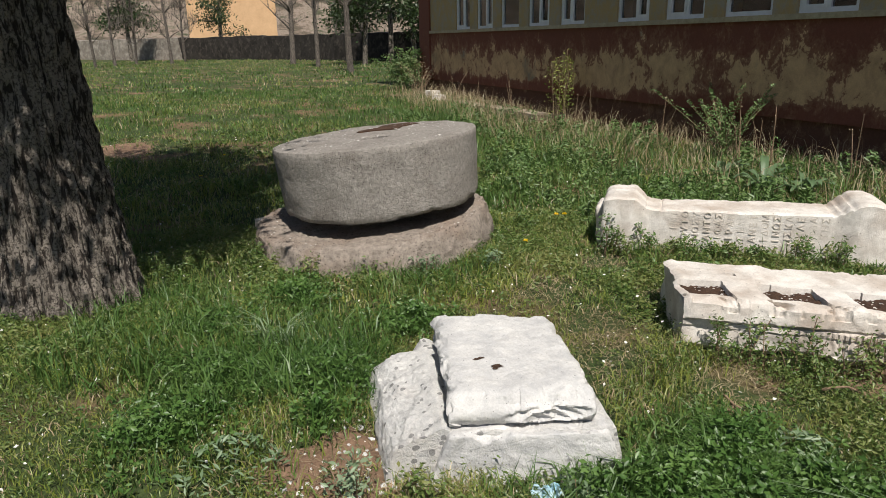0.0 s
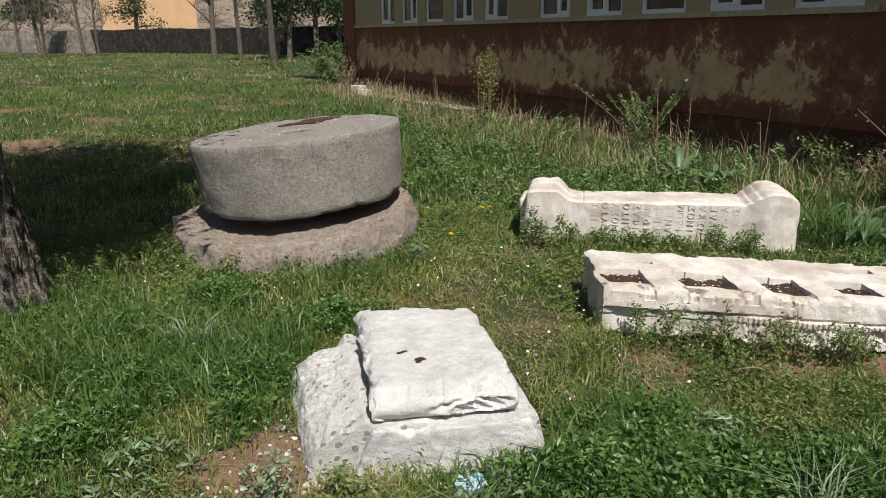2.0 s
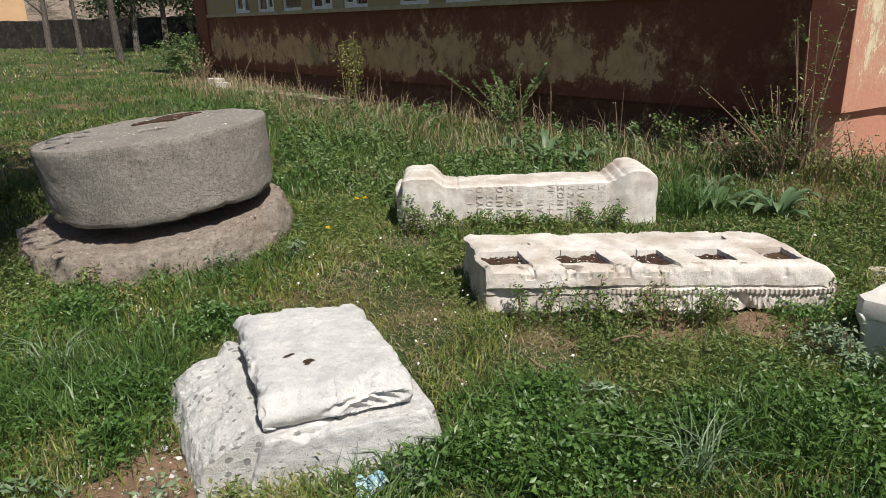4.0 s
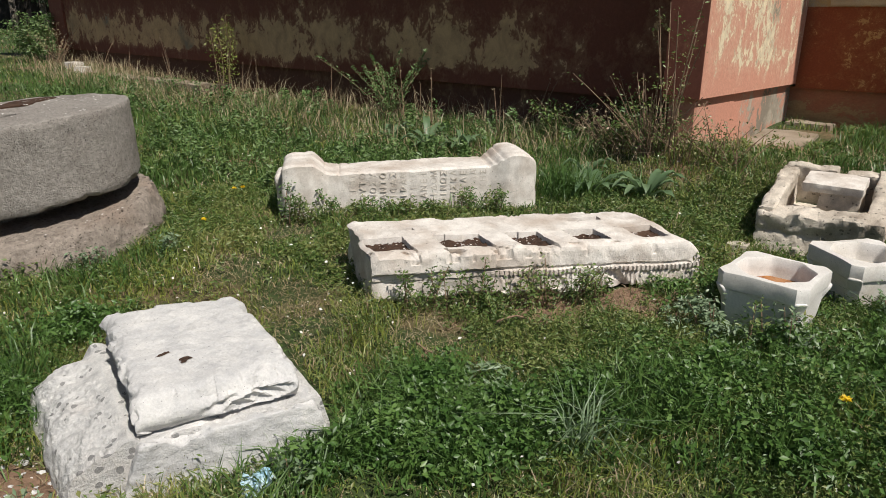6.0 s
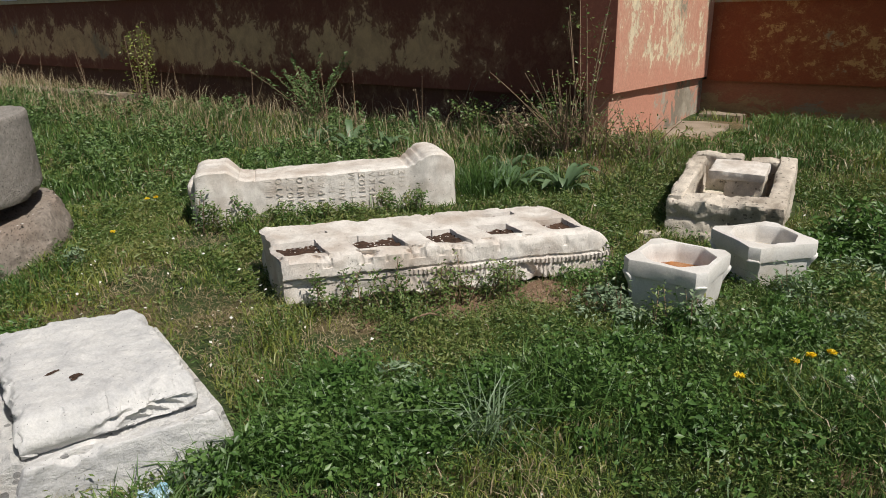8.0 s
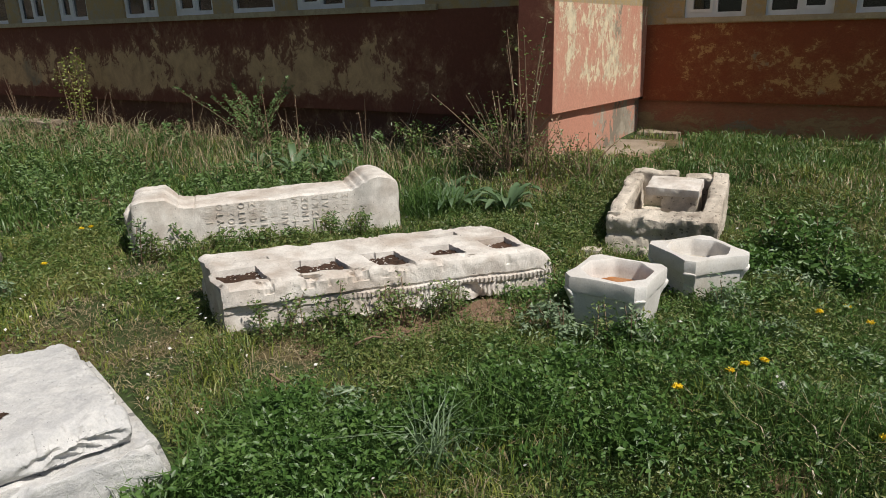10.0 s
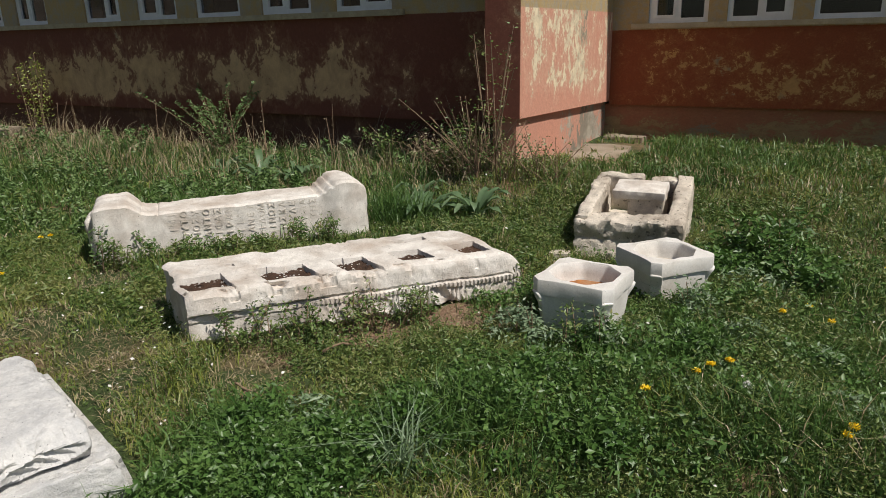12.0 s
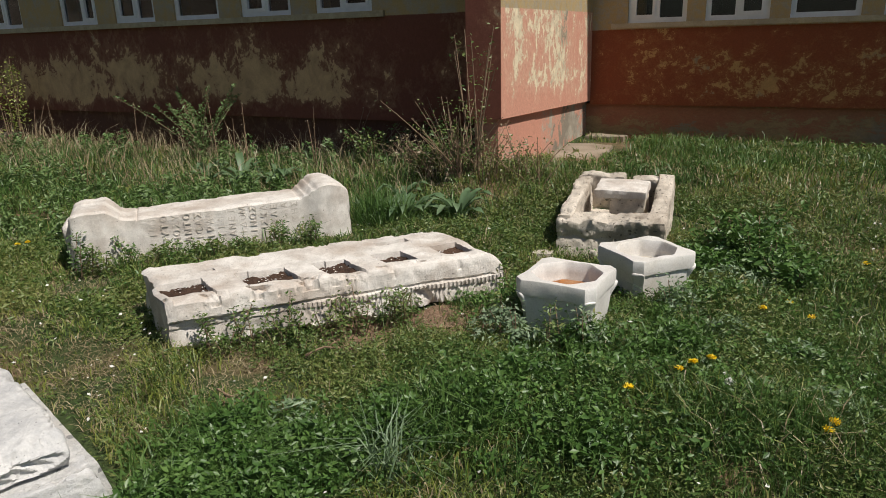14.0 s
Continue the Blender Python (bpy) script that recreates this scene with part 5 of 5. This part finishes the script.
# shrubs along the wall
sprig(-4.15, 5.2, 0.9, 150, 0.018, TALLWEED, 401, "shrub", "feathery green shrub with arching shoots before the wall", 0.6, 16, 0.10, 0.8)
sprig(-7.95, 5.35, 1.45, 130, 0.022, MOSS, 402, "shrub", "tall slender yellow-green sapling against the wall", 0.07, 5, 0.20, 0.55)
sprig(-0.28, 4.62, 1.4, 26, 0.018, WEED, 403, "shrub", "bare-stemmed young shrub with few leaves beside the pier", 0.13, 9, 0.10, 0.3)
sprig(-0.75, 4.7, 0.5, 110, 0.022, WEED, 404, "shrub", "low bramble beside the pier", 0.5, 8, 0.16, 0.2)
sprig(-0.42, 4.55, 0.75, 14, 0.016, WEED, 408, "shrub", "reddish bare bramble stems beside the pier", 0.45, 22, 0.09, 0.2)
sprig(-0.95, 4.85, 0.38, 12, 0.014, STRAW, 409, "shrub", "dead tangled brush at the foot of the wall", 0.9, 20, 0.10, 0.2)
for k in range(9):
    sprig(-0.75 + 0.13 * k, 4.66 + 0.12 * math.sin(k * 2.3), RNG.uniform(0.28, 0.48), 20, 0.015, WEED if k % 3 else STRAW, 470 + k, "shrub", "low bramble with brown stems at the foot of the pier", 0.5, 8, 0.10, 0.2)
sprig(-1.7, 5.2, 0.42, 100, 0.02, WEED, 405, "shrub", "low bramble at the foot of the wall", 0.6, 8, 0.12, 0.2)
sprig(-15.0, 5.35, 1.1, 300, 0.034, TALLWEED, 406, "shrub", "dense bright green shrub at the building's corner", 0.3, 10, 0.30, 0.5)
sprig(-14.3, 5.35, 0.9, 25, 0.02, STRAW, 407, "shrub", "bare reddish brush at the building's corner", 0.7, 18, 0.2, 0.3)
for k in range(16):
    x = RNG.uniform(-12, -1)
    sprig(x, W1 - RNG.uniform(0.15, 0.9), RNG.uniform(0.45, 0.9), 9, 0.012, STRAW, 430 + k, "dry_stalk", "tall dry weed stalk before the wall", 0.15, 2, 0.03, 0.1)


# ---- petals, chips and litter ----
def build_petals():
    lots = []
    for r0, r1, n, s in ((1.6, 3.6, 60, 0.0085), (3.6, 6.2, 34, 0.009), (6.2, 12, 6, 0.012)):
        x, y = scatter(r0, r1, n)
        k = RNG.random(len(x)) < 0.25 + 0.9 * smooth(1.5, -1.5, x) + 0.1
        x, y = x[k], y[k]
        lots.append(flat_leaves(np.stack([x, y, gz(x, y) + RNG.uniform(0.01, 0.08, len(x))], 1), s * RNG.uniform(0.6, 1.3, len(x)), 0.5, 0.7))
    m = pose(MC[0], MC[1], 0) @ pose(*MILL_OFF, *MILL_TILT, 0)
    a, d = RNG.uniform(0, math.tau, 150), 0.72 * np.sqrt(RNG.random(150))
    p = np.array([tuple(m @ Vector((r * math.cos(t), r * math.sin(t), 0.520))) for t, r in zip(a, d)])
    lots.append(flat_leaves(p, RNG.uniform(0.005, 0.011, 150), 0.1, 0.8))
    a, d = RNG.uniform(0, math.tau, 60), RNG.uniform(0.78, 0.85, 60)
    m = pose(MC[0], MC[1], -0.20, 0, 0, 20) @ pose(0, 0, 0, *BED_TILT, 0)
    p = np.array([tuple(m @ Vector((r * math.cos(t), r * math.sin(t), 0.475))) for t, r in zip(a, d)])
    lots.append(flat_leaves(p, RNG.uniform(0.005, 0.010, 60), 0.1, 0.8))
    c, s = math.cos(radians(48.5)), math.sin(radians(48.5))
    u, v = RNG.uniform(-0.8, 0.75, 130), RNG.uniform(-0.14, -0.01, 130)
    p = np.stack([0.08 + u * c - v * s, 1.935 + u * s + v * c, np.full(130, 0.322)], 1)
    lots.append(flat_leaves(p, RNG.uniform(0.004, 0.008, 130), 0.1, 0.8))
    stuff("petals", lots, PETAL, "fallen white blossom petals", "petals")
    n = 150
    a, d = RNG.uniform(0, math.tau, n), 0.38 * np.sqrt(RNG.random(n))
    lots = []
    bm = bmesh.new()
    for t, r in zip(a, d):
        x, y = -0.08 + r * math.cos(t), -0.58 + 0.9 * r * math.sin(t)
        if bool(free(np.array([x]), np.array([y]))[0]):
            g = bmesh.ops.create_icosphere(bm, subdivisions=1, radius=RNG.uniform(0.005, 0.013), matrix=pose(x, y, float(gz(x, y)) + 0.006) @ Matrix.Diagonal((1.3, 1, 0.6, 1)))
            for w in g["verts"]:
                w.co += Vector(RNG.normal(0, 0.0025, 3))
    tagged(part("stone_chips", bm, MARBLE), "white stone chips on bare earth", "gravel", kind="stuff")


build_petals()


def earth_patch(x, y, r, seed):
    bm = bmesh.new()
    rows = [[bm.verts.new((0, 0, float(gz(x, y)) + 0.008))]]
    for k in range(1, 8):
        row = []
        for i in range(36):
            a = i / 36 * math.tau
            rr = r * k / 7 * (1 + 0.45 * noise.noise(Vector((math.cos(a) * 1.6, math.sin(a) * 1.6, seed))))
            px, py = rr * math.cos(a), rr * math.sin(a)
            row.append(bm.verts.new((px, py, float(gz(x + px, y + py)) + (0.008 if k < 6 else 0.004 if k < 7 else -0.01) + 0.006 * noise.noise(Vector((px * 9, py * 9, seed))))))
        rows.append(row)
    for i in range(36):
        bm.faces.new((rows[0][0], rows[1][i], rows[1][(i + 1) % 36]))
    for k in range(1, 7):
        for i in range(36):
            bm.faces.new((rows[k][i], rows[k + 1][i], rows[k + 1][(i + 1) % 36], rows[k][(i + 1) % 36]))
    ob = part("earth_patch", bm, EARTH, None, "", 2)
    ob.location = (x, y, 0)
    tagged(ob, "bare brown earth patch with dry litter", "earth", kind="structure")


for k, (x, y, r) in enumerate(BARE):
    if k in (2, 3, 4, 5, 11, 13, 14):
        earth_patch(x, y, r * 1.0, 3.1 * k)


def build_litter():
    bm = bmesh.new()
    bmesh.ops.create_grid(bm, x_segments=14, y_segments=10, size=0.5)
    for v in bm.verts:
        x, y = v.co.x, v.co.y
        v.co = Vector((x * 0.10 + wobble((x, y, 0), 2, 0.02, 3), y * 0.065, 0.03 + wobble((x, y, 1), 2.4, 0.05, 5) + 0.012 * math.sin(x * 17)))
    bmesh.ops.solidify(bm, geom=bm.faces[:], thickness=0.001)
    ob = part("wrapper", bm, LITTER, None, "", True)
    ob.matrix_world = pose(0.447, -0.06, float(gz(0.447, -0.06)) + 0.035, 8, -10, 70)
    tagged(ob, "crumpled blue and white wrapper lying in grass", "litter")


build_litter()


def twig(x, y, turn, length, seed):
    """A dead branching twig lying in the grass."""
    rng = np.random.default_rng(seed)
    th = tagged(empty("dry_twig", x, y, float(gz(x, y)) + 0.05, turn), "dead brown twig lying in the grass", "twig")
    for a0, L, r, o in ((0, length, 0.006, 0.0), (38, length * 0.5, 0.004, 0.45), (-35, length * 0.4, 0.004, 0.6)):
        a = radians(a0)
        q = [(o * length + math.cos(a) * L * t, math.sin(a) * L * t + 0.02 * math.sin(t * 7 + seed), 0.03 * math.sin(t * 5 + a0) + 0.01 * rng.random()) for t in np.linspace(0, 1, 7)]
        bm = bmesh.new()
        limb_mesh(bm, q, [r * (1.1 - k / 7) for k in range(7)], 6)
        part("branchlet", bm, STEM, th)


twig(-1.55, -1.15, 20, 0.42, 1)
twig(0.35, 1.35, 60, 0.25, 2)
twig(0.2, 0.95, -30, 0.2, 3)


def slab(name, x, y, sx, sy, h, turn, mat, label, cat, seed):
    bm = grid_block((sx, sy, h), 0.08, 0.02)
    for v in bm.verts:
        k = 1 + 0.16 * noise.noise(Vector((v.co.x * 2.2, v.co.y * 2.2, seed)))
        v.co.x *= k
        v.co.y *= k
    roughen(bm, 5, 0.012, seed)
    ob = part(name, bm, mat, None, "", True)
    ob.matrix_world = pose(x, y, float(gz(x, y)) - h * 0.55, 0, 0, turn)
    tagged(ob, label, cat)


slab("concrete_pad", 0.12, 6.5, 0.55, 1.1, 0.06, 4, PAVE, "worn concrete slab beside the side wall", "slab", 2.0)
slab("concrete_step", 0.1, 7.66, 0.5, 0.22, 0.14, 0, PAVE, "pale concrete block in the wall's corner", "slab", 4.0)
slab("concrete_kerb", -10.6, 5.25, 4.2, 0.35, 0.14, 2, PAVE, "broken pale concrete strip along the wall", "kerb", 6.0)
slab("stone_lump", -12.9, 5.1, 0.3, 0.25, 0.3, 10, MARBLE_OLD, "white stone lump by the wall", "stone", 7.0)
slab("stone_lump", -12.3, 5.0, 0.25, 0.2, 0.28, 40, MARBLE_OLD, "white stone lump by the wall", "stone", 8.0)
slab("stone_lump", 0.78, 3.35, 0.15, 0.11, 0.10, 10, LIME, "small weathered stone beside the trough", "stone", 9.0)
slab("stone_lump", -3.75, -0.15, 0.35, 0.22, 0.22, 30, LIME, "broken grey stone beside the bed stone", "stone", 10.0)


# ---- far side of the yard ----
def build_far_wall():
    pts = [(-110, -34), (-62, 3), (-50, 10.5), (-30, 17.5), (-14, 22)]
    th = tagged(empty("boundary_wall", 0, 0, 0), "old rubble stone boundary wall along the yard", "wall", kind="structure")
    for k, ((ax, ay), (bx, by)) in enumerate(zip(pts, pts[1:])):
        L = math.dist((ax, ay), (bx, by))
        bm = grid_block((L + 0.4, 0.5, 2.25), 0.5, 0.06)
        roughen(bm, 0.9, 0.12, k)
        bm.transform(pose((ax + bx) / 2, (ay + by) / 2, -0.2, 0, 0, math.degrees(math.atan2(by - ay, bx - ax))))
        # all runs but the first have tree shade in their colour
        part("wall_run", bm, FARWALL if k == 0 else SHADEDWALL, th, "", True)


def far_tree(kind, x, y, h, seed, r=0.16, lean=0.0):
    rng = np.random.default_rng(seed)
    z = float(gz(x, y))
    pine = kind == "pine"
    th = tagged(empty("pine_tree" if pine else "bare_tree", x, y, z), "dark green pine with bare lower trunk beyond the yard" if pine else "leafless grey tree at the yard's edge", "tree")
    pts = [(lean * t * h + 0.12 * math.sin(t * 5 + seed), 0.1 * math.sin(t * 4 + 2 * seed), t * h - 0.1) for t in np.linspace(0, 1, 10)]
    bm = bmesh.new()
    limb_mesh(bm, pts, [r * 0.6 * (1.15 - t) + 0.01 for t in np.linspace(0, 1, 10)], 9)
    part("trunk", bm, BARK if pine else GREYBARK, th)
    tips = []
    for k in range(20 if pine else 16):
        t = rng.uniform(0.3, 0.98) if pine else rng.uniform(0.25, 0.95)
        i = int(t * 9)
        p = Vector(pts[i])
        a = rng.uniform(0, math.tau)
        up = 0.15 if pine else 0.9
        L = h * (0.30 * (1.15 - t) if pine else 0.30 * (1.2 - t))
        q = [p]
        d = Vector((math.cos(a), math.sin(a), up)).normalized()
        for s in range(4):
            q.append(q[-1] + d * L / 4)
            d = (d + Vector(rng.normal(0, 0.22, 3))).normalized()
            tips.append(tuple(q[-1]))
        bm = bmesh.new()
        limb_mesh(bm, q, [r * 0.24 * (1.1 - s / 4.4) for s in range(5)], 5)
        part("limb", bm, BARK if pine else GREYBARK, th)
    if pine:
        v, t = leaf_cloud(rng, np.array(tips), 0.38, 5200, 0.12)
        tri_mesh("crown", v, t, PINE, th)
    else:
        # fine twigs
        c = np.array(tips)[rng.integers(0, len(tips), 420)]
        v, t = blades(c[:, 0] + rng.normal(0, .1, 420), c[:, 1] + rng.normal(0, .1, 420), rng.uniform(0.3, 0.9, 420), np.full(420, 0.02), rng.uniform(0.1, 0.9, 420), c[:, 2])
        tri_mesh("fine_branch", v, t, GREYBARK, th)


def house(x, y, turn, w, d, h, mat, seed, label):
    z = float(gz(x, y))
    th = tagged(empty("house", x, y, z, turn), label, "house")
    boxes("wall", [(-w / 2, w / 2, -d / 2, d / 2, -2, h)], mat, th)
    bm = bmesh.new()
    e = 0.4
    v = [bm.verts.new(c) for c in ((-w / 2 - e, -d / 2 - e, h), (w / 2 + e, -d / 2 - e, h), (w / 2 + e, d / 2 + e, h), (-w / 2 - e, d / 2 + e, h), (-w / 2 - e, 0, h + d * 0.28), (w / 2 + e, 0, h + d * 0.28))]
    for f in ((0, 1, 5, 4), (2, 3, 4, 5), (1, 2, 5), (3, 0, 4), (3, 2, 1, 0)):
        bm.faces.new([v[k] for k in f])
    part("roof", bm, ROOF, th)
    n = max(2, int(w / 2.6))
    for k in range(n):
        for lev in range(int(h // 2.9)):
            cx = -w / 2 + w * (k + 0.5) / n
            if seed:
                # solid block whose dark colour stands for an unlit room
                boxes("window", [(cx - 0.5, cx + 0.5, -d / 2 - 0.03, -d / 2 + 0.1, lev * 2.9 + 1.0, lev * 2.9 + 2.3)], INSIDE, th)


FAR_TREES = [("bare", -45.8, -3.2, 6.5, 1, 0.12, 0.1), ("bare", -47.9, -2.0, 7, 2, 0.14, -0.08), ("bare", -49.9, -0.8, 6, 3, 0.12, 0.15), ("bare", -49.8, 1.3, 7.5, 4, 0.16), ("bare", -53.7, 2.6, 6.5, 5, 0.13),
             ("pine", -66.5, 6.6, 9.5, 6, 0.32), ("pine", -52.5, -6.5, 9, 7, 0.25), ("pine", -60, -1.0, 9, 8, 0.25), ("bare", -40.9, 7.8, 9, 9, 0.24), ("bare", -34.8, 7.7, 8, 10, 0.17), ("bare", -26.7, 7.2, 8, 11, 0.2),
             ("pine", -36.0, 10.8, 9, 12, 0.22), ("pine", -39.4, 13.3, 9, 13, 0.24), ("pine", -37.1, 14.0, 9, 14, 0.22), ("bare", -63, 12.5, 8, 15, 0.2), ("bare", -58, 15, 9, 16, 0.2), ("pine", -47, 14, 9, 17, 0.22)]
FAR_HOUSES = [(-78.5, 9.6, 80, 8.6, 9, 6.2, HOUSE, 0, "peach rendered house beyond the boundary wall"), (-127, -8, 95, 12, 9, 5.8, FARWALL, 1, "grey house on the far slope"), (-147, 0, 85, 12, 9, 6, MARBLE_OLD, 1, "pale house on the far slope"),
              (-115, 25, 70, 11, 9, 5.8, MARBLE_OLD, 1, "pale house on the far slope"), (-133, 36, 80, 13, 9, 6, HOUSE, 1, "peach house on the far slope"), (-104, 34, 75, 10, 8, 5.8, PAVE, 1, "tan house on the far slope"), (-150, 53, 80, 14, 9, 6, MARBLE_OLD, 1, "pale house on the far slope"),
              (-198, 5, 85, 14, 10, 6, PAVE, 1, "tan house on the far slope"), (-212, 50, 80, 15, 10, 6, MARBLE_OLD, 1, "pale house on the far slope"), (-105, -12, 95, 10, 8, 4.5, HOUSE, 1, "peach house on the far slope")]
build_far_wall()
for row in FAR_TREES:
    far_tree(*row)
for row in FAR_HOUSES:
    house(*row)
